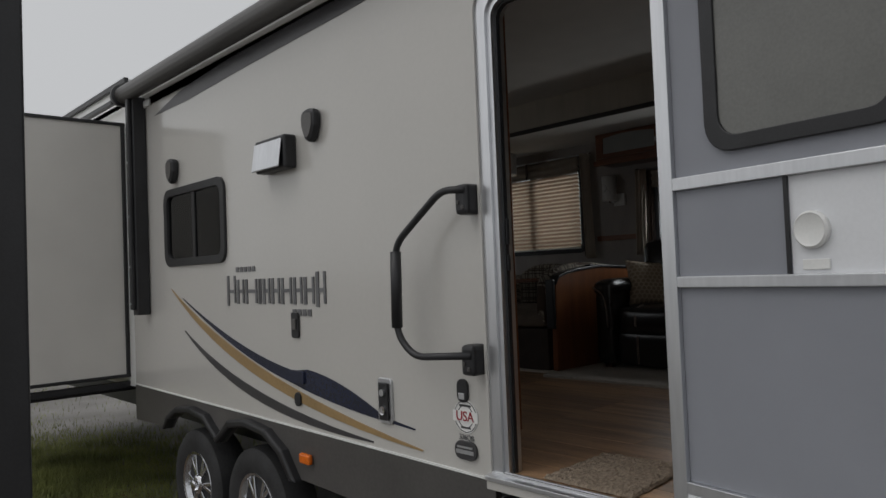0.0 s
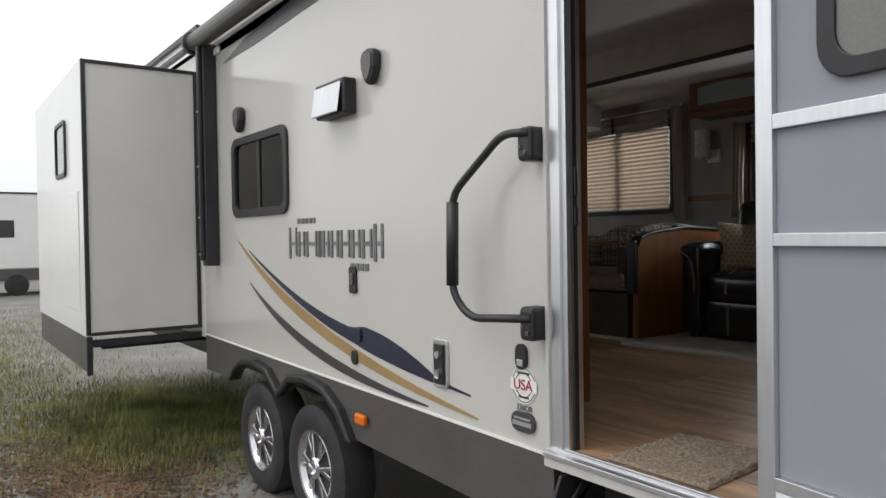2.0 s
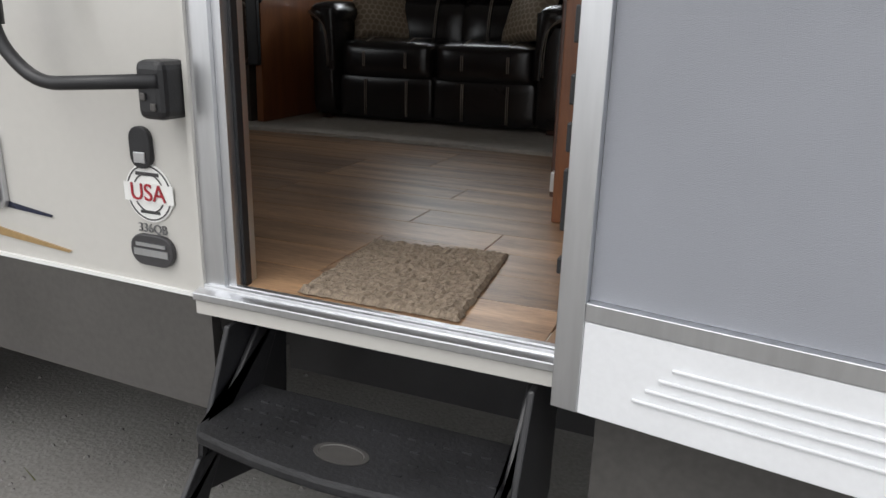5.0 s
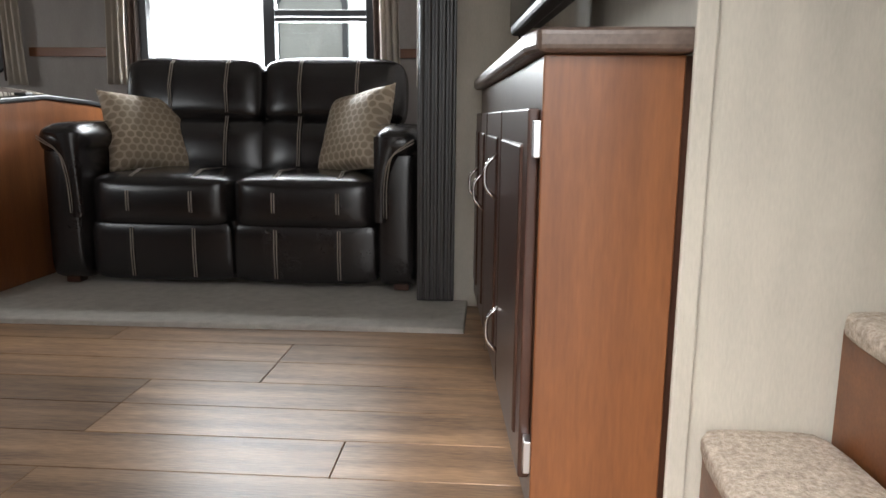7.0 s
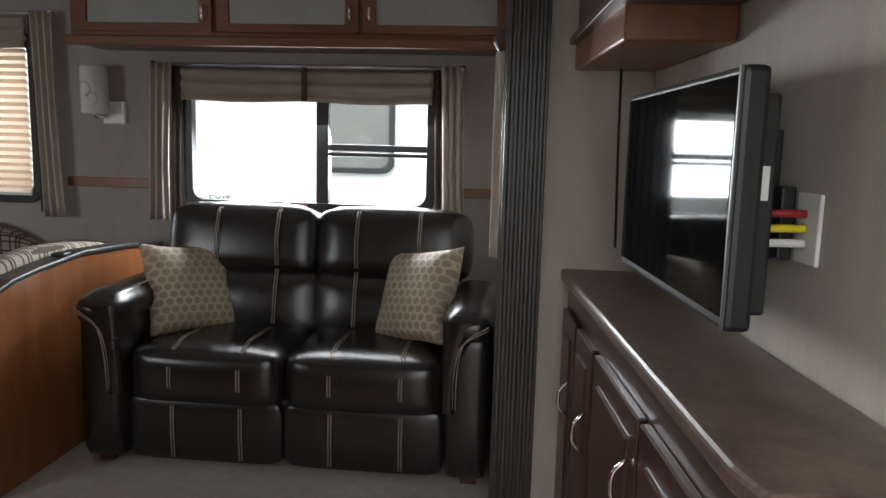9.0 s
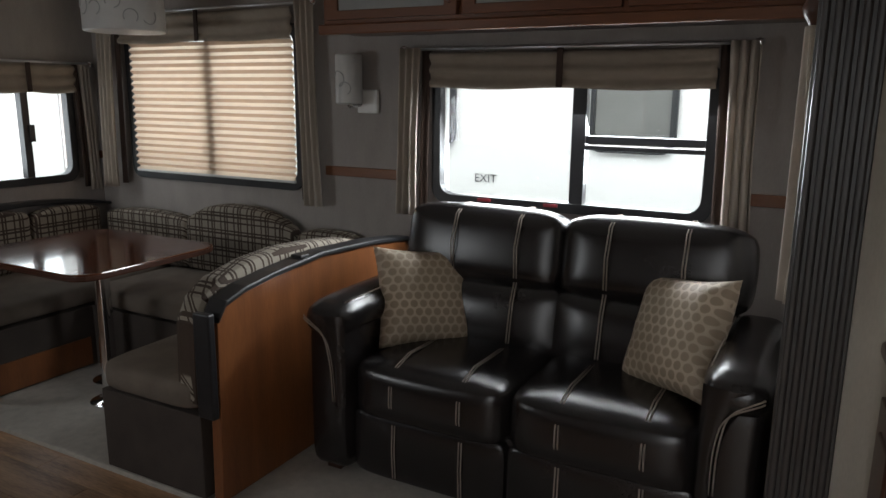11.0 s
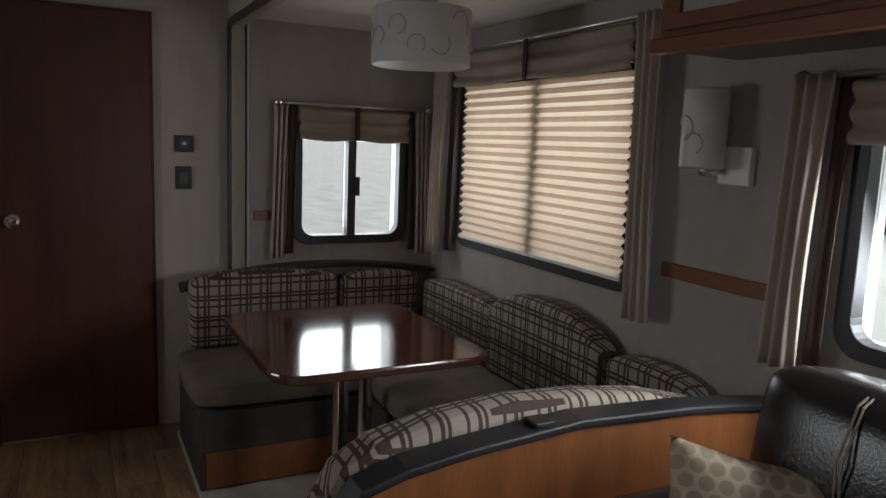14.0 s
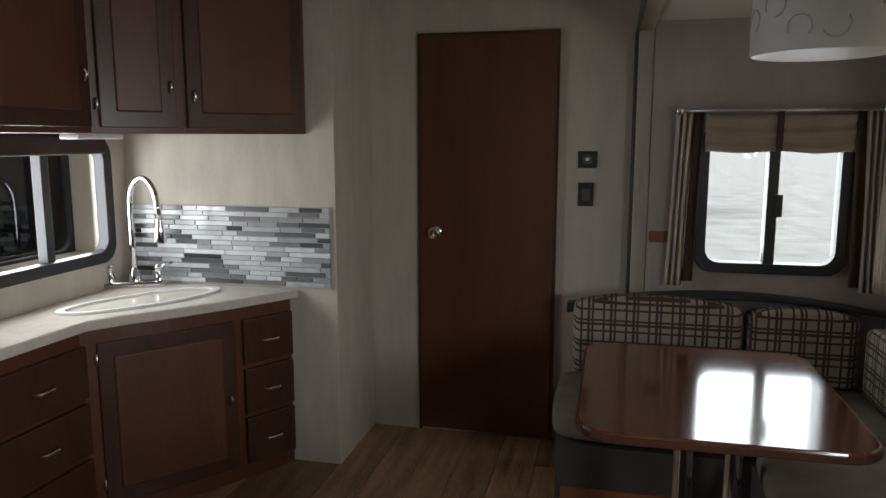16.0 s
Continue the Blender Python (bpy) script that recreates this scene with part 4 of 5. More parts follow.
# the neighbour's trailer outside the sofa window
nb = thing("neighbour_trailer", "white neighbouring trailer with grey windows", "trailer", (-2, 5.2, 0))
box("body", (-9.0, 5.25, 0.8), (3.5, 7.6, 3.3), SKIN_WHITE, nb, 0.03)
box("skirt", (-8.9, 5.27, 0.45), (3.4, 7.5, 0.8), SKIRT, nb)
for x0, x1 in ((-1.62, -1.06), (-3.5, -2.60)):
    ring("window_frame", "y", 5.22, 5.25, rounded(x0, x1, 1.95, 2.55, 0.09), rounded(x0 + 0.04, x1 - 0.04, 1.99, 2.51, 0.07), BLACK, nb)
    prism("window_pane", rounded(x0 + 0.04, x1 - 0.04, 1.99, 2.51, 0.07), "y", 5.235, 5.25, GREYGLASS, nb)
for x in (-5, -4.2, 1.8):
    lathe("wheel", [(0.3, -0.1), (0.34, -0.08), (0.34, 0.08), (0.3, 0.1), (0.0, 0.1)], RUBBER, nb, pose(x, 5.5, 0.34, 90), 24)
letters("exit_sign", "EXIT", 0.085, (-2.36, 5.245, 1.726), (90, 0, 0), LETTER, nb)
tagged(bpy.data.objects["exit_sign"], "grey EXIT lettering")

# ---- living room ----
# left pantry beside the door
pt = thing("pantry", "tall cherry-veneered pantry beside the entry door", "cabinet", (-1.2, 0.4, F))
box("body", (-1.50, 0.205, 0.932), (-0.858, 0.60, 3.0), WOOD, pt, 0.003)
box("door_panel", (-1.47, 0.6015, 1.0), (-0.90, 0.62, 2.9), DARKWOOD, pt, 0.004)

# television cabinet with a slanting front
FX = lambda y: 0.098 - (y - 0.89) * 0.078     # front of the cabinet
BX = lambda y: 0.347 - (y - 0.905) * 0.0893
ca = thing("tv_cabinet", "cherry wood base cabinet with brown laminate top", "cabinet", (0.2, 1.6, F))
prism("body", [(FX(0.89), 0.892), (0.332, 0.892), (0.332, 0.906), (BX(0.94) - 0.004, 0.94), (BX(2.395) - 0.004, 2.392), (FX(2.395), 2.392)], "z", 0.932, 1.738, DARKWOOD, ca, 0.002)
box("end_panel", (0.096, 0.876, 0.932), (0.317, 0.8915, 1.738), WOOD, ca, 0.003)
prism("countertop", [(0.085, 0.852), (0.330, 0.845), (0.330, 0.907), (BX(1.0) - 0.002, 1.0), (BX(2.39) - 0.002, 2.39), (FX(2.39) - 0.03, 2.39), (FX(0.93) - 0.03, 0.93)], "z", 1.739, 1.778, COUNTER, ca, 0.012, seg=3)
bx = math.atan2(FX(2.39) - FX(0.89), 1.5)


def cab_front(name, y0, y1, z0, z1, out, mat, bevel):
    o = box(name, (-out, 0, z0), (0, y1 - y0, z1), mat, None, bevel)
    o.data.transform(pose(FX(y0), y0, 0, 0, 0, -math.degrees(bx)))
    return own(o, ca)


def panel_door(y0, y1, z0, z1):
    d = cab_front("door", y0, y1, z0, z1, 0.020, DARKWOOD, 0.004)
    cab_front("panel", y0 + 0.055, y1 - 0.055, z0 + 0.06, z1 - 0.06, 0.026, DARKWOOD, 0.006)
    return d


def bow_pull(y, z, h=0.11):
    x = FX(y) - 0.022
    tube("handle", smooth_path([(x, y, z - h / 2), (x - 0.03, y, z - h / 4), (x - 0.03, y, z + h / 4), (x, y, z + h / 2)]), 0.005, CHROME, ca, 8)


panel_door(0.915, 1.38, 1.00, 1.655)
panel_door(1.40, 1.83, 1.00, 1.655)
panel_door(1.86, 2.10, 1.00, 1.655)
panel_door(2.12, 2.36, 1.00, 1.655)
bow_pull(1.31, 1.16)
bow_pull(1.44, 1.50)
bow_pull(1.90, 1.42)
bow_pull(2.16, 1.42)
boxes("hinge", [((FX(0.90) - 0.014, 0.880, z), (FX(0.90) - 0.001, 0.9145, z + 0.06)) for z in (1.575, 1.025)], ALU, ca, 0.002)

# television on the slanting wall
tv = thing("television", "flat black television on a wall bracket", "television", (0.25, 1.5, 1.9))
m = pose(0.118, 1.555, 2.083, 0, 0, 4.9)


def tv_part(name, a, b, mat, bevel=0.0):
    o = box(name, a, b, mat, None, bevel)
    o.data.transform(m)
    return own(o, tv)


tv_part("casing", (-0.022, -0.35, -0.208), (0.022, 0.35, 0.208), BLACK, 0.01)
tv_part("screen", (-0.026, -0.335, -0.185), (-0.0225, 0.335, 0.193), TVBLACK)
tv_part("bezel_edge", (-0.028, -0.352, -0.207), (-0.0225, -0.343, 0.207), SKIRT, 0.002)
tv_part("bracket", (0.0625, -0.12, -0.12), (0.15, 0.12, 0.12), BLACK, 0.004)
tv_part("label", (0.028, -0.3025, 0.0), (0.05, -0.3005, 0.055), WHITE)
tv_part("vents", (0.0225, -0.30, -0.19), (0.062, 0.30, 0.17), BLACK, 0.006)
jk = thing("av_plate", "white wall plate with red yellow white plugs", "socket", (0.33, 1.18, 2.1))
mj = pose(BX(1.36) - 0.006, 1.36, 2.03, 0, 0, 5.1)


def jack_part(name, a, b, mat, bevel=0.0):
    o = box(name, a, b, mat, None, bevel)
    o.data.transform(mj)
    return own(o, jk)


jack_part("plate", (-0.004, -0.04, -0.062), (0.004, 0.04, 0.062), WHITE, 0.003)
for i, (c, nme) in enumerate(((RED, "red_plug"), (YELLOW, "yellow_plug"), (WHITE, "white_plug"))):
    tube(nme, [mj @ Vector((-0.006, 0.0, 0.026 - i * 0.026)), mj @ Vector((-0.04, 0.005, 0.026 - i * 0.026)), mj @ Vector((-0.075, 0.012, 0.024 - i * 0.026))], 0.0075, c, jk, 10)
    tube("cable", [mj @ Vector((-0.075, 0.012, 0.024 - i * 0.026)), mj @ Vector((-0.10, 0.05, 0.0 - i * 0.02)), mj @ Vector((-0.09, 0.14, 0.02))], 0.005, BLACK, jk, 8)
jack_part("backing", (-0.03, 0.045, -0.06), (-0.004, 0.14, 0.07), BLACK, 0.003)
# cabinet over the television
oc = thing("tv_wall_cabinet", "dark wood wall cabinet above the television", "cabinet", (0.2, 1.7, 2.5))
prism("body", [(0.06, 1.02), (BX(1.02) - 0.004, 1.02), (BX(2.395) - 0.004, 2.392), (-0.03, 2.392)], "z", 2.50, 3.0, DARKWOOD, oc, 0.004)
prism("lower_shelf", [(0.02, 1.75), (BX(1.75) - 0.004, 1.75), (BX(2.395) - 0.004, 2.392), (-0.035, 2.392)], "z", 2.40, 2.498, WOOD, oc, 0.006)
prism("moulding", [(0.03, 1.0), (BX(1.0) - 0.005, 1.0), (BX(2.39) - 0.005, 2.393), (-0.055, 2.393)], "z", 2.478, 2.4995, DARKWOOD, oc, 0.004)
wire = thing("power_cord", "thin dark cord hanging beside the television", "cord", (0.06, 2.2, 2.0))
tube("cord", [(0.098, 2.32, 2.40), (0.10, 2.32, 2.2), (0.11, 2.32, 1.86)], 0.004, BLACK, wire, 8)

# stairs to the front bedroom
for i in range(5):
    st = thing("stair_step", "carpeted stair step with a brown wood riser", "step", (0.42 + i * 0.205, 0.45, F), "stair steps")
    box("riser", (0.378 + i * 0.205, 0.065, 0.932), (0.572 + i * 0.205, 0.8475, 1.11 + i * 0.205), WOODX, st, 0.003)
    cushion("carpet_tread", (0.354 + i * 0.205, 0.066, 1.095 + i * 0.205), (0.575 + i * 0.205, 0.847, 1.147 + i * 0.205), STAIRCARPET, st, 0.002, 0.02, 4)

# fluted trim of the slide-out
ft = thing("fluted_trim", "espresso fluted vertical trim beside the sofa", "trim", (-0.17, 2.36, 0.95))
box("board", (-0.253, 2.372, 0.952), (-0.113, 2.399, 2.80), FLUTE, ft, 0.003)
for i in range(5):
    box("flute", (-0.246 + i * 0.0265, 2.358, 0.956), (-0.228 + i * 0.0265, 2.3715, 2.796), FLUTE, ft, 0.006)
box("return_board", (-0.25, 2.4005, 0.952), (-0.222, 2.50, 2.80), FLUTE, ft, 0.003)
tagged(boxes("trim_slide_head", [((-4.12, 2.384, 2.785), (-0.256, 2.399, 2.82)), ((-4.155, 2.384, 0.93), (-4.12, 2.399, 2.82))], FLUTE, bevel=0.004), "dark wood trim round the slide-out opening", "trim", kind="structure")

# sofa
SX0, SX1 = -1.768, -0.262
so = thing("loveseat", "dark leather loveseat with pale double stitching", "sofa", (-1.04, 2.9, 0.95))
box("base", (SX0 + 0.17, 2.56, 0.975), (SX1 - 0.17, 3.30, 1.22), LEATHER, so, 0.02)
mid = (SX0 + SX1) / 2
for a, b in ((SX0 + 0.165, mid - 0.003), (mid + 0.003, SX1 - 0.165)):
    cushion("seat", (a, 2.50, 1.185), (b, 3.08, 1.405), LEATHER, so, 0.012, 0.05, 7)
    cushion("footrest", (a, 2.515, 0.972), (b, 2.62, 1.222), LEATHER, so, 0.004, 0.025, 6)
    lean = Matrix.Translation((0, 2.98, 1.35)) @ Matrix.Rotation(radians(-11), 4, "X") @ Matrix.Translation((0, -2.98, -1.35))
    cushion("backrest", (a - 0.03, 2.90, 1.33), (b + 0.03, 3.09, 1.64), LEATHER, so, 0.025, 0.07, 6, lean)
    cushion("headrest", (a - 0.05 if a < mid - 0.1 else a - 0.0, 2.885, 1.60), (b + (0.05 if a > mid - 0.1 else 0.0), 3.10, 1.895), LEATHER, so, 0.012, 0.06, 8, lean)
    for u in (0.30, 0.74):
        x = a + (b - a) * u
        for d in (-0.005, 0.005):
            tube("stitch", [(x + d, 2.84, 1.412), (x + d, 2.62, 1.419), (x + d, 2.535, 1.396), (x + d, 2.491, 1.335), (x + d, 2.489, 1.27), (x + d, 2.52, 1.205)], 0.0028, STITCH, so, 6)
            tube("stitch", [(x + d, 2.511, 1.19), (x + d, 2.507, 1.09), (x + d, 2.513, 0.99)], 0.0028, STITCH, so, 6)
            tube("stitch", [lean @ Vector((x + d, 2.872, 1.40)), lean @ Vector((x + d, 2.874, 1.55)), lean @ Vector((x + d, 2.892, 1.625))], 0.0028, STITCH, so, 6)
            tube("stitch", [lean @ Vector((x + d, 2.884, 1.64)), lean @ Vector((x + d, 2.856, 1.75)), lean @ Vector((x + d, 2.88, 1.86)), lean @ Vector((x + d, 2.94, 1.90)), lean @ Vector((x + d, 3.0, 1.908))], 0.0028, STITCH, so, 6)
for x0, x1 in ((SX0, SX0 + 0.165), (SX1 - 0.165, SX1)):
    out = -1 if x0 == SX0 else 1                 # the side away from the seat
    cushion("arm", (x0, 2.475, 0.972), (x1, 3.2, 1.56), LEATHER, so, 0.008, 0.04, 8)
    cushion("arm_pad", (x0 - 0.008, 2.455, 1.475), (x1 + 0.008, 3.14, 1.602), LEATHER, so, 0.010, 0.058, 9)
    # the padded band that turns over the arm's front and narrows downwards
    bm = bmesh.new()
    rings = []
    for k in range(11):
        v = k / 10
        z = 1.565 - 0.33 * v
        w = 0.048 + 0.10 * (1 - v) ** 3
        inner = x1 + 0.004 if out < 0 else x0 - 0.004
        a, b = sorted((inner, inner + out * w))
        thick = 0.030 * (1 - 0.55 * v)
        row = []
        for q in range(9):
            u = q / 8
            row.append(bm.verts.new((a + (b - a) * u, 2.474 - thick * math.sin(math.pi * u) ** 0.5, z)))
        rings.append(row)
    for p, q in zip(rings, rings[1:]):
        for k in range(8):
            bm.faces.new((p[k], p[k + 1], q[k + 1], q[k]))
    finish("arm_front", bm, LEATHER, so, smooth=True)
    edge = x1 - 0.125 if out < 0 else x0 + 0.125
    inn = x1 - 0.046 if out < 0 else x0 + 0.046
    for d in (0.0, 0.011):
        tube("stitch", smooth_path([(x0 + 0.012 if out < 0 else x1 - 0.012, 2.452, 1.555 - d), (edge + out * 0.02, 2.447, 1.55 - d), (inn + out * (0.02 - d), 2.449, 1.50 - d), (inn - out * d, 2.458, 1.38), (inn - out * d, 2.466, 1.25)]), 0.0026, STITCH, so, 6)
    tube("arm_seam", smooth_path([(x1 - 0.01 if out < 0 else x0 + 0.01, 2.50, 1.607), (x1 - 0.012 if out < 0 else x0 + 0.012, 2.8, 1.611), (x1 - 0.012 if out < 0 else x0 + 0.012, 3.1, 1.605)]), 0.0024, STITCH, so, 6)
for x in (SX0 + 0.07, SX1 - 0.07):
    for y in (2.56, 3.2):
        box("foot", (x - 0.03, y - 0.03, 0.951), (x + 0.03, y + 0.03, 0.978), DARKWOOD, so, 0.004)


def pillow(at, turn, lean_, spin):
    p = thing("throw_pillow", "gold-beige throw pillow with a honeycomb pattern", "pillow", at, "throw pillows")
    bm = bmesh.new()
    n, s = 22, 0.195
    grid = {}
    for side in (-1, 1):
        for i in range(n + 1):
            for j in range(n + 1):
                u, v = i / n * 2 - 1, j / n * 2 - 1
                if side == 1 and (abs(u) == 1 or abs(v) == 1):
                    grid[side, i, j] = grid[-1, i, j]
                    continue
                pin = 1 - 0.09 * (1 - u * u) * abs(v) - 0.0
                w = 1 - 0.09 * (1 - v * v) * abs(u)
                t = 0.072 * (max(0, (1 - u ** 4) * (1 - v ** 4))) ** 0.55
                t += 0.004 * noise.noise(Vector((u * 3, v * 3, side + at[0])))
                grid[side, i, j] = bm.verts.new((u * s * w, side * t if abs(u) < 1 and abs(v) < 1 else 0, v * s * pin))
    for side in (-1, 1):
        for i in range(n):
            for j in range(n):
                bm.faces.new((grid[side, i, j], grid[side, i + 1, j], grid[side, i + 1, j + 1], grid[side, i, j + 1]))
    layer = bm.loops.layers.uv.new("UVMap")
    for f in bm.faces:
        for c in f.loops:
            c[layer].uv = (c.vert.co.x / (2 * s) + 0.5, c.vert.co.z / (2 * s) + 0.5)
    rot = pose(*at) @ Matrix.Rotation(radians(turn), 4, "Z") @ Matrix.Rotation(radians(lean_), 4, "X") @ Matrix.Rotation(radians(spin), 4, "Y")
    bmesh.ops.transform(bm, matrix=rot, verts=bm.verts)
    finish("cover", bm, HONEY, p, smooth=True)


pillow((-1.505, 2.865, 1.555), 52, -27, 6)
pillow((-0.565, 2.83, 1.575), -42, -24, -10)


def shade_window(name, axis, plane, u0, u1, z0, z1, zv, label, side):
    """A window in its wall: dark frame, panes, mullion, cloth valance on a rod. side: the room's side of the plane (-1 or 1)."""
    w = tagged(thing(name, label, "window", (u0, plane, z0) if axis == "y" else (plane, u0, z0)), kind="structure")
    lo, hi = sorted((plane + side * 0.018, plane - side * 0.03))
    ring("frame", axis, lo, hi, rounded(u0 - 0.035, u1 + 0.035, z0 - 0.035, z1 + 0.035, 0.07), rounded(u0 + 0.006, u1 - 0.006, z0 + 0.006, z1 - 0.006, 0.055), BLACK, w, 0.003)
    return w


def slab(axis, name, u0, u1, a, b, z0, z1, mat, parent, bevel=0.0):
    a, b = min(a, b), max(a, b)
    return box(name, (u0, a, z0) if axis == "y" else (a, u0, z0), (u1, b, z1) if axis == "y" else (b, u1, z1), mat, parent, bevel)


def folded_cloth(name, axis, plane, u0, u1, z0, z1, depth, folds, mat, parent, swing=0.0, level=False):
    """Cloth in soft folds, upright (a curtain) or level (a gathered valance)."""
    bm = bmesh.new()
    nu, nz = 40, 14
    rows = []
    for j in range(nz + 1):
        v = j / nz
        row = []
        for i in range(nu + 1):
            u = i / nu
            pinch = 1 - 0.22 * v * (1 - v) * 2 * (0 if level else 1)
            x = (u0 + u1) / 2 + (u - 0.5) * (u1 - u0) * pinch + swing * (1 - v)
            if level:
                d = depth * (0.5 + 0.5 * math.sin(v * folds * math.tau + 0.8 * math.sin(u * 3.1)))
                z = z0 + (z1 - z0) * v - 0.008 * math.sin(u * math.pi * 2) ** 2 * (1 - v)
            else:
                d = depth * (0.5 + 0.5 * math.sin(u * folds * math.tau + 0.5 * math.sin(v * 4)))
                z = z0 + (z1 - z0) * v
            row.append(bm.verts.new((x, plane + d, z) if axis == "y" else (plane + d, x, z)))
        rows.append(row)
    for a, b in zip(rows, rows[1:]):
        for i in range(nu):
            bm.faces.new((a[i], a[i + 1], b[i + 1], b[i]))
    o = finish(name, bm, mat, parent, smooth=True)
    s = o.modifiers.new("thick", "SOLIDIFY")
    s.thickness = 0.003
    return o


def dressing(name, axis, plane, u0, u1, z0, z1, side, label, curtain_w=0.10, splay=0.0):
    """Side curtains with dark edging, a gathered valance and its rod."""
    d = thing(name, label, "curtains", (u0, plane, z0) if axis == "y" else (plane, u0, z0), "window curtains")
    near = plane + side * 0.05
    for s, e in ((u0 - 0.06 - curtain_w, -1), (u1 + 0.06, 1)):
        folded_cloth("curtain", axis, near - 0.02, s, s + curtain_w, z0 - 0.09, z1 + 0.06, 0.03 * side, 3, CURTAIN, d, e * splay)
        edge = u0 - 0.055 if e < 0 else u1 + 0.055
        a, b = (edge - 0.012, edge + 0.03) if e < 0 else (edge - 0.03, edge + 0.012)
        folded_cloth("edging", axis, near - 0.012 * side, a, b, z0 - 0.07, z1 + 0.05, 0.012 * side, 1, DARKCLOTH, d, e * splay * 0.8)
    folded_cloth("valance", axis, near, u0 - 0.02, u1 + 0.02, z1 - 0.10, z1 + 0.04, 0.02 * side, 2.5, SHADECLOTH, d, level=True)
    slab(axis, "strap", (u0 + u1) / 2 - 0.012, (u0 + u1) / 2 + 0.012, near + side * 0.022, near + side * 0.028, z1 - 0.10, z1 + 0.05, DARKCLOTH, d)
    y = near + side * 0.012
    ends = ((u0 - curtain_w - 0.05, y, z1 + 0.055), ((u0 + u1) / 2, y, z1 + 0.055), (u1 + curtain_w + 0.05, y, z1 + 0.055))
    if axis == "x":
        ends = [(b, a, c) for a, b, c in ends]
    tube("rod", ends, 0.006, ALU, d, 8)
    for e in (ends[0], ends[2]):
        lathe("finial", [(0.004, -0.02), (0.016, -0.01), (0.019, 0.0), (0.016, 0.012), (0.0, 0.018)], CHROME, d, pose(*e), 14)


sw = shade_window("window_sofa", "y", 3.37, *SWIN, 2.4, "dark framed sofa window with a split sliding pane", -1)
slab("y", "mullion", -1.118, -1.062, 3.36, 3.41, 1.88, 2.395, BLACK, sw)
slab("y", "crossbar", -1.061, -0.607, 3.365, 3.40, 2.125, 2.155, BLACK, sw, 0.003)
slab("y", "crossbar", -1.061, -0.607, 3.36, 3.405, 2.100, 2.118, BLACK, sw, 0.003)
for a, b, c, d in ((-1.709, -1.119, 1.881, 2.394), (-1.061, -0.606, 1.881, 2.099), (-1.061, -0.606, 2.156, 2.394)):
    slab("y", "pane", a, b, 3.40, 3.404, c, d, CLEAR, sw).visible_shadow = False
boxes("red_latch", [((-1.52, 3.343, 1.862), (-1.46, 3.353, 1.874)), ((-1.22, 3.343, 1.862), (-1.16, 3.353, 1.874))], RED, sw)
dressing("window_curtains", "y", 3.37, *SWIN[:2], 1.875, 2.44, -1, "taupe side curtains and gathered valance of the sofa window", 0.10, 0.02)

bw = shade_window("window_dinette", "y", 3.37, *BWIN, 2.6, "dark framed dinette window", -1)
slab("y", "mullion", -3.10, -3.05, 3.37, 3.41, 1.876, 2.594, BLACK, bw)
for a, b in ((-3.644, -3.101), (-3.049, -2.506)):
    slab("y", "pane", a, b, 3.40, 3.404, 1.876, 2.594, CLEAR, bw).visible_shadow = False
dressing("window_curtains", "y", 3.37, *BWIN[:2], 1.87, 2.66, -1, "taupe side curtains and gathered valance of the dinette window", 0.10, 0.03)
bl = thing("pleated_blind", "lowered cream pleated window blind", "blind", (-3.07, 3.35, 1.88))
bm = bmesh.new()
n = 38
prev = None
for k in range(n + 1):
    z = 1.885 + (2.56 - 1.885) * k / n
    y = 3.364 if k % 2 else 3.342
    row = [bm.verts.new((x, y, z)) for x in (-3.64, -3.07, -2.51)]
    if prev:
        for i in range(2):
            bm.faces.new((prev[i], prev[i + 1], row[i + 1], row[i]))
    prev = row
# alternate faces take the darker copy: the blind's shade bands put into colour
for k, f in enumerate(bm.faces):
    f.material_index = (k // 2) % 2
finish("pleats", bm, BLIND, bl).data.materials.append(BLIND_SHADED)
box("bottom_rail", (-3.64, 3.342, 1.872), (-2.51, 3.365, 1.886), WHITE, bl, 0.003)

rw = shade_window("window_rear", "x", -3.97, *RWIN, 2.36, "dark framed sliding window with hazy glass", 1)
slab("x", "mullion", 2.908, 2.948, -4.00, -3.958, 1.851, 2.354, BLACK, rw)
box("latch", (-3.958, 2.935, 2.04), (-3.945, 2.965, 2.13), BLACK, rw, 0.003)
for a, b in ((2.686, 2.9075), (2.9485, 3.169)):
    slab("x", "pane", a, b, -4.014, -4.010, 1.851, 2.354, CLEAR, rw).visible_shadow = False
dressing("window_curtains", "x", -3.97, *RWIN[:2], 1.845, 2.40, 1, "taupe side curtains and gathered valance of the rear window", 0.07, 0.02)
tagged(boxes("trim_chair_rail", [((-2.335, 3.356, 1.925), (-1.90, 3.3695, 1.97)), ((-0.50, 3.356, 1.925), (-0.221, 3.3695, 1.97)), ((-3.9695, 2.465, 1.925), (-3.956, 2.55, 1.97)), ((-3.9695, 3.29, 1.925), (-3.956, 3.369, 1.97))], WOODX, bevel=0.003), "red-brown wood chair rail strip", "trim", kind="structure")

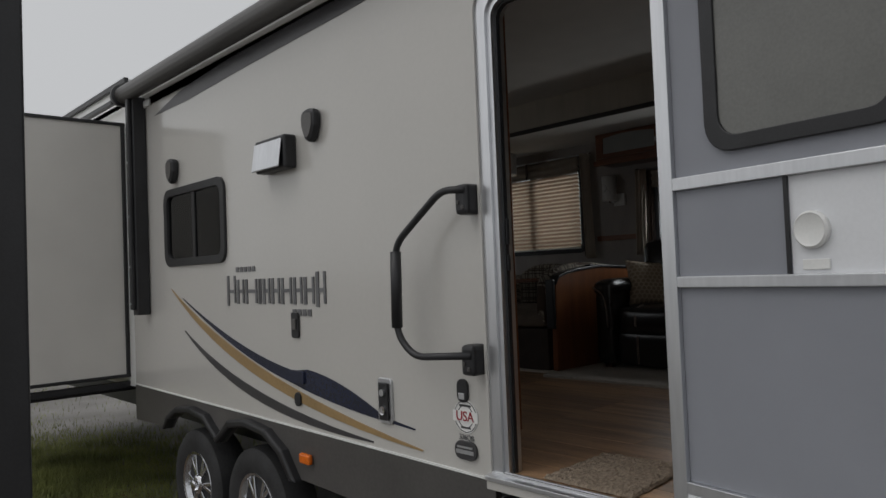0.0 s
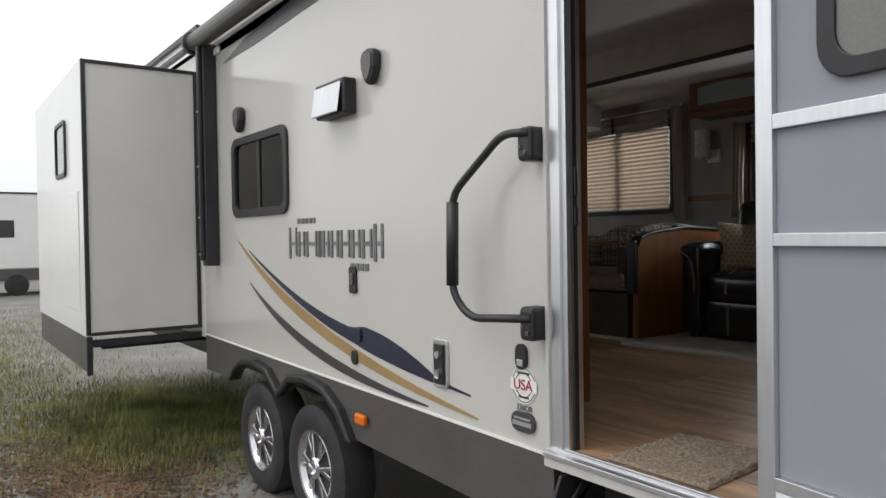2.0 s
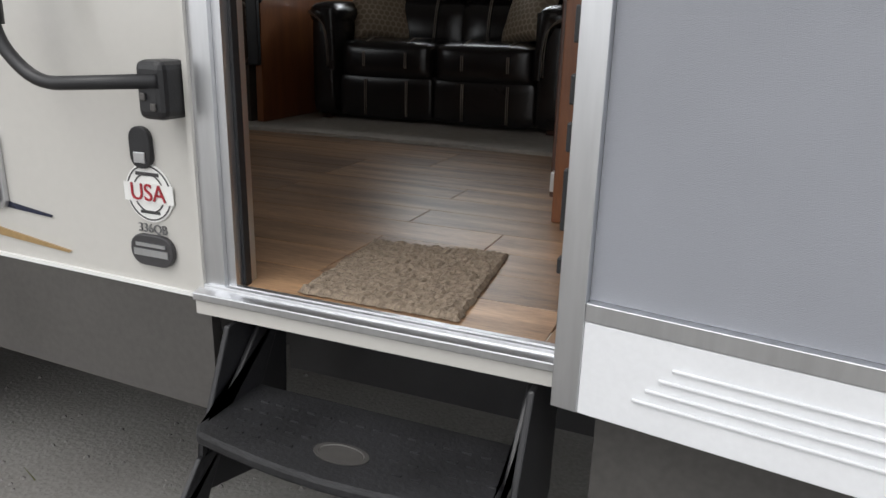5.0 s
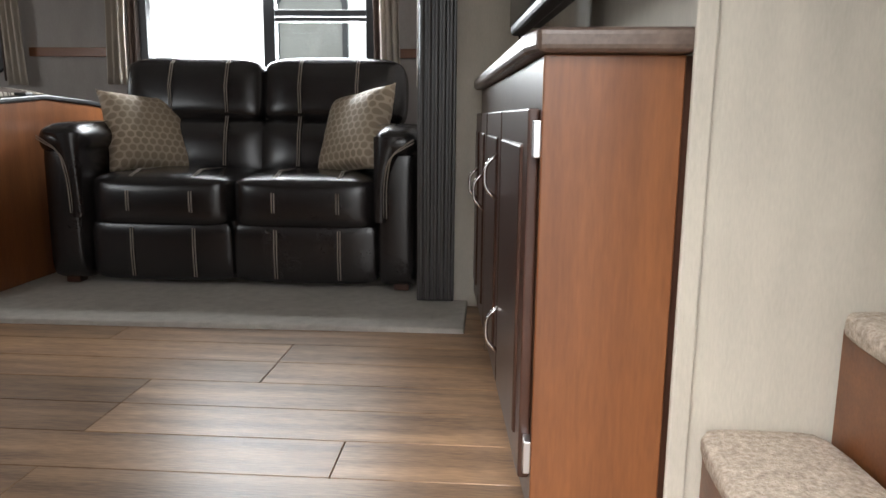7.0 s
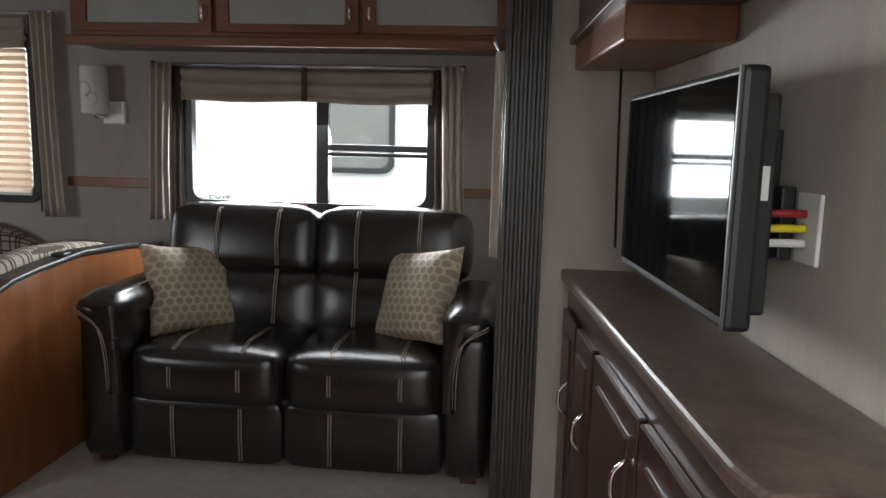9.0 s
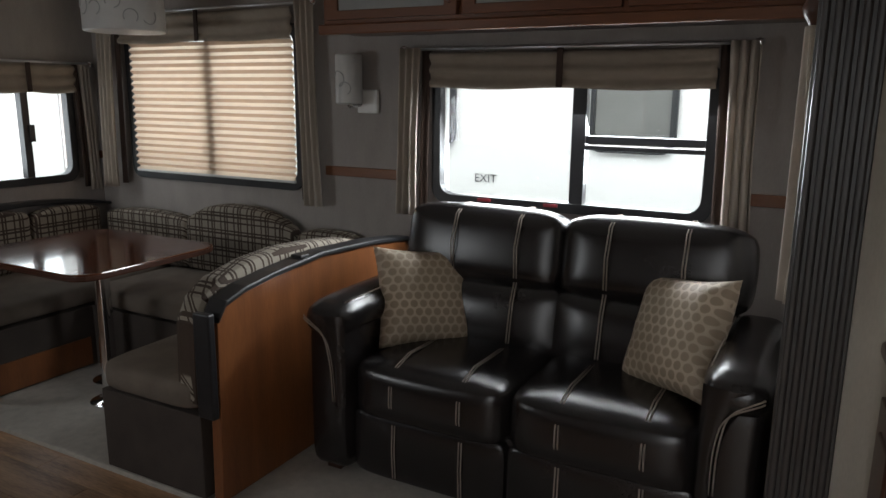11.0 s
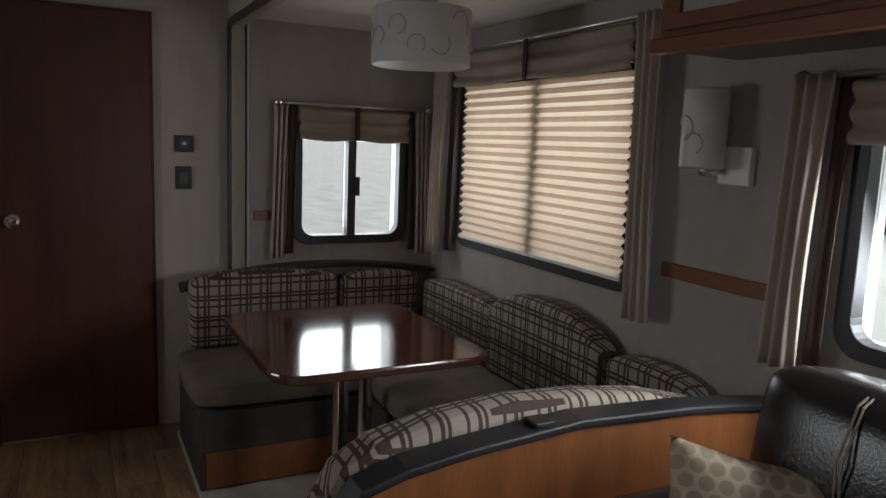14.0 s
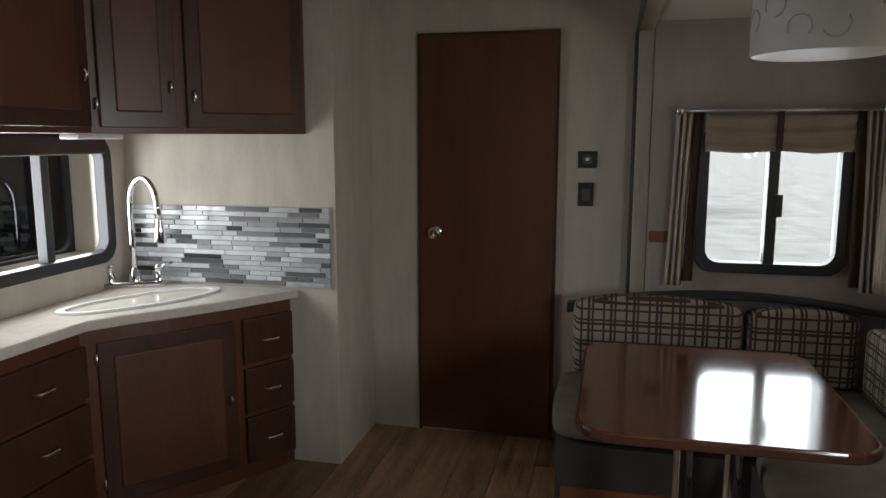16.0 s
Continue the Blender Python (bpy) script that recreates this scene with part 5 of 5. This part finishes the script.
# cabinet over the sofa
ov = thing("overhead_cabinet", "cherry overhead cabinet with three frosted glass doors", "cabinet", (-1.2, 3.2, 2.58))
box("body", (-2.10, 3.06, 2.585), (-0.225, 3.368, 2.808), WOODX, ov, 0.003)
box("valance_board", (-2.12, 3.045, 2.545), (-0.222, 3.08, 2.584), WOODX, ov, 0.005)
box("under_shelf", (-2.12, 3.081, 2.56), (-0.222, 3.368, 2.584), DARKWOOD, ov)
for k in range(3):
    x0, x1 = -2.07 + k * 0.615, -1.475 + k * 0.615
    fr = [(x0, 2.60), (x1, 2.60), (x1, 2.80), (x0, 2.80)]
    inn = [(x0 + 0.055, 2.635), (x1 - 0.055, 2.635)]
    top = [(x1 - 0.055 - (x1 - x0 - 0.11) * i / 8, 2.765 + 0.018 * math.sin(math.pi * i / 8)) for i in range(9)]
    out = [fr[0], fr[1]] + [(x1 - (x1 - x0) * i / 8, 2.80) for i in range(9)]
    ring("door_frame", "y", 3.036, 3.0595, out, inn + top, WOODX, ov, 0.003)
    prism("glass", inn + top, "y", 3.046, 3.052, FROST, ov)
    xh = x1 - 0.03 if k < 2 else x0 + 0.03
    tube("handle", smooth_path([(xh, 3.035, 2.645), (xh, 3.012, 2.655), (xh, 3.012, 2.695), (xh, 3.035, 2.705)]), 0.006, CHROME, ov, 8)

# sconce
sc = thing("wall_sconce", "white cylindrical glass wall sconce", "lamp", (-2.165, 3.3, 2.25))
lathe("shade", [(0.052, 0.0), (0.060, 0.006), (0.060, 0.212), (0.054, 0.217), (0.050, 0.212), (0.050, 0.01)], LAMPGLASS, sc, pose(-2.132, 3.275, 2.262), 28)
box("wall_plate", (-2.137, 3.345, 2.222), (-2.03, 3.369, 2.327), WHITE, sc, 0.005)
tube("arm", smooth_path([(-2.12, 3.345, 2.262), (-2.13, 3.28, 2.252), (-2.132, 3.275, 2.27)]), 0.012, CHROME, sc, 10)
# curved marks on the glass
for a0, cz, r in ((-1.9, 2.37, 0.035), (-1.3, 2.33, 0.028)):
    pts = []
    for i in range(14):
        t = radians(-60 + 220 * i / 13)
        a = a0 + r * math.cos(t) / 0.061
        pts.append((-2.132 + 0.0612 * math.cos(a), 3.275 + 0.0612 * math.sin(a), cz + r * math.sin(t)))
    tube("scroll", pts, 0.0025, MARK, sc, 6)

# hook with a cloth strap
hk = thing("hanging_strap", "beige cloth strap hung from a wooden knob hook", "strap", (-0.25, 2.86, 2.4))
lathe("knob", [(0.012, -0.05), (0.018, -0.03), (0.036, 0.0), (0.04, 0.02), (0.03, 0.045), (0.0, 0.055)], DARKWOOD, hk, pose(-0.262, 2.72, 2.52), 20)
folded_cloth("cloth", "x", -0.29, 2.66, 2.76, 1.76, 2.49, 0.04, 2, CURTAIN, hk)
tube("hook", smooth_path([(-0.221, 2.74, 2.42), (-0.28, 2.72, 2.42), (-0.28, 2.70, 2.37), (-0.25, 2.69, 2.35)]), 0.009, CHROME, hk, 8)
tube("stem", [(-0.221, 2.72, 2.48), (-0.25, 2.72, 2.48), (-0.262, 2.72, 2.48)], 0.012, DARKWOOD, hk, 8)

# ---- dinette ----
top = [(2.17, 1.60), (2.205, 1.650), (2.30, 1.678), (2.44, 1.697), (2.72, 1.719), (3.06, 1.704), (3.2, 1.69), (3.365, 1.67)]
hw = thing("dinette_half_wall", "cherry half wall with a curved black cap", "half wall", (-1.93, 2.7, 0.95))
prism("panel", [(2.155, 0.952), (3.366, 0.952)] + [(y, z - 0.022) for y, z in top[::-1]], "x", -1.92, -1.878, WOOD, hw, 0.003)
cap = [(y, z) for y, z in top]
prism("cap", cap + [(y, z - 0.0215) for y, z in cap[::-1]], "x", -1.945, -1.868, BLACK, hw, 0.006)
box("front_edge", (-1.942, 2.125, 1.26), (-1.872, 2.154, 1.62), BLACK, hw, 0.006)
box("cap_catch", (-1.93, 2.60, 1.711), (-1.88, 2.65, 1.722), BLACK, hw, 0.003)


def bench(name, a, b, label):
    t = thing(name, label, "bench", ((a[0] + b[0]) / 2, (a[1] + b[1]) / 2, 0.95), "dinette benches")
    box("base", (a[0], a[1], 0.952), (b[0], b[1], 1.255), SEATBASE, t, 0.004)
    cushion("seat", (a[0] + 0.002, a[1] - 0.015, 1.256), (b[0] - 0.002, b[1], 1.375), SEAT, t, 0.012, 0.04, 6)
    return t


b1 = bench("dinette_bench", (-2.44, 2.14, 0), (-1.948, 2.80, 0), "brown dinette bench beside the half wall")
b2 = bench("dinette_bench", (-3.385, 2.805, 0), (-1.948, 3.365, 0), "brown dinette bench under the window")
b3 = bench("dinette_bench", (-3.965, 2.14, 0), (-3.39, 3.365, 0), "brown dinette bench at the rear wall")
prism("kick_panel", [(2.16, 0.96), (2.78, 0.96), (2.78, 1.1), (2.16, 1.1)], "x", -3.3895, -3.383, WOOD, b3)


def back_pad(name, u0, u1, z0, ztop, axis, plane, side, parent, cap_=0.03, arch_=0.05):
    """An upholstered back with an arched top."""
    n = 12
    out = [(u0, z0), (u1, z0)] + [(u1 - (u1 - u0) * i / n, ztop - arch_ * (abs(2 * i / n - 1) ** 2.6)) for i in range(n + 1)]
    lo, hi = sorted((plane, plane + side * 0.10))
    return prism(name, out, axis, lo, hi, LATTICE[axis], parent, 0.028, seg=3)


back_pad("back_pad", 2.17, 2.84, 1.376, 1.715, "x", -3.958, 1, b3, arch_=0.04)
back_pad("back_pad", 2.85, 3.26, 1.376, 1.69, "x", -3.958, 1, b3, arch_=0.03)
prism("back_cap", bend((2.14, 1.66), (2.75, 1.80), (3.36, 1.675)) + bend((3.36, 1.66), (2.75, 1.77), (2.14, 1.62)), "x", -3.968, -3.90, BLACK, b3, 0.006)
back_pad("back_pad", -3.84, -3.20, 1.376, 1.668, "y", 3.362, -1, b2, arch_=0.03)
back_pad("back_pad", -3.19, -2.47, 1.376, 1.748, "y", 3.345, -1, b2, arch_=0.10)
back_pad("back_pad", -2.46, -2.09, 1.376, 1.668, "y", 3.362, -1, b2, arch_=0.035)
near = [(2.135, 1.28), (2.80, 1.28)] + [(3.2, 1.376), (3.2, 1.66), (3.0, 1.712), (2.80, 1.736), (2.6, 1.744), (2.42, 1.730), (2.27, 1.697), (2.19, 1.65), (2.145, 1.57)]
prism("back_pad", near, "x", -2.055, -1.949, LATTICE["x"], b1, 0.03, seg=3)

tb = thing("dinette_table", "polished dark wood table on chrome legs", "table", (-3.24, 2.6, 0.95))
prism("top", rounded(-3.49, -2.645, 2.235, 2.965, 0.10), "z", 1.59, 1.62, TABLEWOOD, tb, 0.006)
prism("edge_band", rounded(-3.493, -2.642, 2.232, 2.968, 0.102), "z", 1.596, 1.612, DARKWOOD, tb)
for x, y in ((-2.93, 2.53), (-3.14, 2.70)):
    lathe("leg", [(0.085, 0.952), (0.085, 0.958), (0.04, 0.966), (0.028, 0.975), (0.028, 1.575), (0.06, 1.585), (0.06, 1.59)], CHROME, tb, pose(x, y, 0), 24)
pd = thing("pendant_lamp", "white drum pendant lamp with grey ring marks", "lamp", (-3.02, 2.83, 2.6))
lathe("shade", [(0.168, 0.0), (0.172, 0.004), (0.172, 0.188), (0.168, 0.19), (0.164, 0.188), (0.164, 0.004)], LAMPGLASS, pd, pose(-3.02, 2.83, 2.565), 40)
lathe("diffuser", [(0.163, 0.0), (0.163, 0.004), (0.0, 0.004)], LAMPGLASS, pd, pose(-3.02, 2.83, 2.575), 40)
tube("stem", [(-3.02, 2.83, 2.579), (-3.02, 2.83, 2.7), (-3.02, 2.83, 2.795)], 0.008, CHROME, pd, 10)
lathe("canopy", [(0.02, -0.03), (0.055, -0.018), (0.06, 0.0)], CHROME, pd, pose(-3.02, 2.83, 2.809), 24)
rnd = random.Random(4)
for k in range(14):
    a0, cz, r = k * math.tau / 14 + rnd.uniform(-0.1, 0.1), 2.66 + rnd.uniform(-0.045, 0.045), rnd.uniform(0.025, 0.045)
    s0, s1 = rnd.uniform(-180, 0), rnd.uniform(180, 300)
    pts = []
    for i in range(16):
        t = radians(s0 + s1 * i / 15)
        a = a0 + r * math.cos(t) / 0.173
        pts.append((-3.02 + 0.1725 * math.cos(a), 2.83 + 0.1725 * math.sin(a), cz + r * math.sin(t)))
    tube("ring_mark", pts, 0.0026, MARK, pd, 6)

# ---- bathroom wall ----
bdr = tagged(thing("door_bath", "closed mahogany bathroom door", "door", (-4.19, 1.82, F)), kind="structure")
box("leaf", (-4.196, 1.438, 0.945), (-4.172, 2.056, 2.808), DOORWOOD, bdr, 0.003)
boxes("casing", [((-4.199, 1.424, 0.932), (-4.178, 1.4375, 2.82)), ((-4.199, 2.0565, 0.932), (-4.178, 2.07, 2.82)), ((-4.199, 1.4375, 2.809), (-4.178, 2.0565, 2.82))], DARKWOOD, bdr)
lathe("knob", [(0.026, 0.0), (0.026, 0.006), (0.012, 0.012), (0.012, 0.03), (0.026, 0.04), (0.028, 0.052), (0.018, 0.062), (0.0, 0.063)], CHROME, bdr, pose(-4.172, 1.512, 1.914, 0, 90), 22)
for nme, y, z, w, h, lab in (("thermostat", 2.20, 2.255, 0.085, 0.075, "black wall thermostat"), ("control_panel", 2.196, 2.10, 0.07, 0.105, "black wall control panel"), ("wall_outlet", 2.20, 1.20, 0.07, 0.11, "black wall outlet")):
    c = thing(nme, lab + " on beige wallpaper", "switch", (-4.2, y, z))
    box("plate", (-4.199, y - w / 2, z - h / 2), (-4.185, y + w / 2, z + h / 2), BLACK, c, 0.004)
    box("face", (-4.1845, y - w / 4, z - h / 4), (-4.181, y + w / 4, z + h / 4), SKIRT, c, 0.002)
box("display", (-4.1805, 2.192, 2.25), (-4.179, 2.208, 2.263), WHITE, bpy.data.objects["thermostat"])

# ---- kitchen ----
edge = [(-1.52, 0.50), (-2.575, 0.50), (-3.015, 0.52), (-3.135, 0.60), (-3.265, 0.715), (-3.445, 0.85), (-3.615, 0.96), (-3.710, 1.015)]
kc = thing("kitchen_counter", "cherry base cabinets under a cream counter", "cabinet", (-2.995, 0.4, F))
prism("countertop", [(-1.52, 0.205), (-3.710, 0.205)] + edge[::-1], "z", 1.672, 1.712, LIGHTCOUNTER, kc, 0.008)
ins = [(x, y - 0.03) for x, y in edge]
prism("body", [(-1.51, 0.21), (-3.708, 0.21)] + [(-3.708, 0.975)] + ins[::-1][1:-1] + [(-1.51, 0.47)], "z", 0.932, 1.671, DOORWOOD, kc, 0.002)


def front_on(name, p, q, z0, z1, out, mat, bevel, parent, inset=0.0):
    """A flat piece on a cabinet's front, which runs from p to q in plan."""
    p, q = Vector(p), Vector(q)
    d = (q - p).normalized()
    ang = math.degrees(math.atan2(d.y, d.x))
    o = box(name, (inset, 0.0, z0), ((q - p).length - inset, out, z1), mat, None, bevel)
    o.data.transform(pose(p.x, p.y, 0, 0, 0, ang))
    return own(o, parent), d, ang


A, B, C, D = (-3.700, 0.985), (-3.435, 0.815), (-3.035, 0.50), (-2.595, 0.475)


def cab_door(p, q, z0, z1, parent, knob=None, hinge=None):
    front_on("door", p, q, z0, z1, 0.022, DARKWOOD, 0.004, parent, 0.012)
    front_on("panel", p, q, z0 + 0.055, z1 - 0.055, 0.028, DOORWOOD, 0.006, parent, 0.065)
    P, Q = Vector((*p, 0)), Vector((*q, 0))
    d = (Q - P).normalized()
    nrm = Vector((-d.y, d.x, 0))
    if knob:
        k = P + (Q - P) * knob[0] + nrm * 0.024 + Vector((0, 0, knob[1]))
        tube("handle", [k - Vector((0, 0, 0.02)) + nrm * 0.004, k + nrm * 0.018, k + Vector((0, 0, 0.02)) + nrm * 0.004], 0.007, CHROME, parent, 8)
    if hinge:
        for z in (z0 + 0.06, z1 - 0.08):
            k = P + (Q - P) * hinge + nrm * 0.012 + Vector((0, 0, z))
            tube("hinge", [k, k + Vector((0, 0, 0.02)), k + Vector((0, 0, 0.04))], 0.008, ALU, parent, 8)


def drawer(p, q, z0, z1, parent):
    front_on("drawer", p, q, z0, z1, 0.022, DARKWOOD, 0.004, parent, 0.012)
    P, Q = Vector((*p, 0)), Vector((*q, 0))
    d = (Q - P).normalized()
    nrm = Vector((-d.y, d.x, 0))
    k = P + (Q - P) * 0.5 + nrm * 0.022 + Vector((0, 0, (z0 + z1) / 2))
    tube("handle", smooth_path([k - d * 0.04, k - d * 0.03 + nrm * 0.025, k + d * 0.03 + nrm * 0.025, k + d * 0.04]), 0.006, CHROME, parent, 8)


# fronts run from the far end towards the stove so that they face the room


def flip(p, q):
    return (p, q)


for z0, z1 in ((1.43, 1.62), (1.22, 1.41), (1.0, 1.20)):
    drawer(*flip(A, (-3.485, 0.85)), z0, z1, kc)
    drawer(*flip((-3.030, 0.492), D), z0, z1, kc)
cab_door(*flip((-3.475, 0.842), (-3.055, 0.505)), 1.0, 1.62, kc, (0.08, 1.30), 0.98)
sv = thing("stove", "black range front beside the counter", "stove", (-2.245, 0.35, F))
box("body", (-2.565, 0.48, 0.98), (-2.015, 0.53, 1.70), BLACK, sv, 0.01)
box("hob", (-2.565, 0.23, 1.7125), (-2.015, 0.53, 1.735), BLACK, sv, 0.006)
sink = thing("sink", "white corner sink set in the counter", "sink", (-3.345, 0.5, 1.71))
ring("rim", "z", 1.7125, 1.722, [(-3.345 + 0.27 * math.cos(t) * 1.0 - 0.17 * math.sin(t) * 0.5, 0.52 + 0.17 * math.sin(t) - 0.10 * math.cos(t)) for t in [i * math.tau / 32 for i in range(32)]], [(-3.345 + 0.245 * math.cos(t) - 0.15 * math.sin(t) * 0.5, 0.52 + 0.15 * math.sin(t) - 0.09 * math.cos(t)) for t in [i * math.tau / 32 for i in range(32)]], WHITE, sink)
fa = thing("faucet", "chrome gooseneck kitchen faucet", "faucet", (-3.475, 0.36, 1.712))
fx, fy = -3.60, 0.30
fdir, fside = Vector((0.42, 0.91, 0)), Vector((-0.38, 0.925, 0))
base = box("base", (-0.13, -0.03, 0.0), (0.13, 0.03, 0.022), CHROME, None, 0.01, 3)
base.data.transform(pose(fx, fy, 1.7125, 0, 0, 112))
own(base, fa)
lathe("collar", [(0.03, 0.0), (0.026, 0.03), (0.018, 0.05), (0.0, 0.052)], CHROME, fa, pose(fx, fy, 1.735), 20)
pts = [Vector((fx, fy, z)) for z in (1.75, 1.9, 2.06)]
pts += [Vector((fx, fy, 2.07)) + fdir * 0.105 * (1 - math.cos(t)) + Vector((0, 0, 0.115 * math.sin(t))) for t in [i * math.pi / 12 for i in range(13)]]
pts += [pts[-1] + fdir * 0.008 - Vector((0, 0, 0.05))]
tube("spout", pts, 0.0135, CHROME, fa, 12)
lathe("spray_head", [(0.014, 0.0), (0.017, -0.03), (0.024, -0.09), (0.022, -0.10), (0.0, -0.10)], CHROME, fa, pose(*pts[-1]), 18)
for d in (-0.10, 0.10):
    at = Vector((fx, fy, 1.735)) + fside * d
    lathe("tap", [(0.022, 0.0), (0.02, 0.02), (0.013, 0.035), (0.016, 0.05), (0.02, 0.06), (0.012, 0.07), (0.0, 0.072)], CHROME, fa, pose(*at), 18)
    tube("tap_lever", [at + Vector((0, 0, 0.062)), at + Vector((0, 0, 0.068)) + fside * d * 0.3, at + Vector((0, 0, 0.078)) + fside * d * 0.6], 0.006, CHROME, fa, 8)
# wall cabinets
uc = thing("kitchen_wall_cabinet", "dark cherry kitchen wall cabinets", "cabinet", (-2.995, 0.4, 2.37))
prism("body", [(-1.52, 0.205), (-3.710, 0.205), (-3.710, 1.07), (-3.295, 0.75), (-3.065, 0.56), (-1.52, 0.54)], "z", 2.365, 2.995, DOORWOOD, uc, 0.003)
cab_door(*flip((-3.700, 1.065), (-3.305, 0.762)), 2.385, 2.975, uc, (0.93, 2.50), 0.25)
cab_door(*flip((-3.295, 0.752), (-3.075, 0.57)), 2.385, 2.975, uc, (0.12, 2.53), 0.98)
cab_door(*flip((-3.055, 0.562), (-2.595, 0.557)), 2.385, 2.975, uc, (0.10, 2.56))
cab_door(*flip((-2.585, 0.557), (-2.095, 0.553)), 2.385, 2.975, uc, (0.90, 2.56))
box("light_strip", (-3.345, 0.40, 2.345), (-3.095, 0.48, 2.3645), WHITE, uc, 0.006)
ks = thing("roller_blind", "dark rolled shade above the kitchen window", "shade", (-2.955, 0.22, 2.3))
box("roll", (-3.515, 0.206, 2.285), (-2.455, 0.27, 2.364), DARKCLOTH, ks, 0.01)

# rug at the door
rg = thing("door_rug", "tan looped rug on the plank floor inside the door", "rug", (-0.03, 0.22, F))
bm = bmesh.new()
n = 46
rr = random.Random(9)
g = [[bm.verts.new((-0.250 + 0.38 * i / n - (0.028 + 0.014 * i / n) * j / n + rr.uniform(-0.003, 0.003), 0.02 + (0.415 + 0.05 * i / n) * j / n + rr.uniform(-0.003, 0.003), 0.939 + (rr.uniform(0.002, 0.011) if 0 < i < n and 0 < j < n else -0.004))) for i in range(n + 1)] for j in range(n + 1)]
for j in range(n):
    for i in range(n):
        bm.faces.new((g[j][i], g[j][i + 1], g[j + 1][i + 1], g[j + 1][i]))
finish("pile", bm, RUG, rg, smooth=False)

# ---- pieces: floor planks and mosaic tiles ----
rnd = random.Random(21)
cache = {}


def piece(name, size, at, mat, parent, bevel=0.0015):
    key = (name, tuple(round(s, 3) for s in size))
    if key not in cache:
        bm = bmesh.new()
        add_box(bm, (0, 0, 0), size)
        bmesh.ops.bevel(bm, geom=bm.edges, offset=bevel, segments=1, affect="EDGES")
        me = bpy.data.meshes.new(name)
        bm.to_mesh(me)
        bm.free()
        me.materials.append(mat)
        cache[key] = me
    o = new(name, cache[key])
    o.location = at
    return own(o, parent)


y = 0.006
while y < 2.38:
    w = min(0.168, 2.39 - y)
    if w < 0.02:
        break
    x = -4.19 - rnd.choice((0, 0.3, 0.6, 0.9)) * 1.0
    while x < 0.42:
        a, b = max(x, -4.19), min(x + 1.2, 0.42)
        if b - a > 0.03:
            piece("plank", (b - a - 0.0015, w - 0.0015, 0.007), (a, y, 0.9242), PLANK, floor)
        x += 1.2
    y += 0.168
sp = thing("backsplash", "mosaic strip backsplash in grey and white", "backsplash", (-3.715, 0.7, 1.75))
box("grout", (-3.7148, 0.205, 1.714), (-3.709, 1.17, 2.062), GROUT, sp)
z = 1.722
while z < 2.05:
    y = 0.21 - rnd.uniform(0, 0.1)
    while y < 1.165:
        w = rnd.choice((0.07, 0.10, 0.14, 0.18, 0.20))
        a, b = max(y, 0.208), min(y + w, 1.168)
        if b - a > 0.012:
            a, b = round(a, 3), round(b, 3)
            piece("tile", (0.006, b - a - 0.003, 0.0185), (-3.7089, a, z), TILE, sp, 0.001)
        y += w
    z += 0.0212
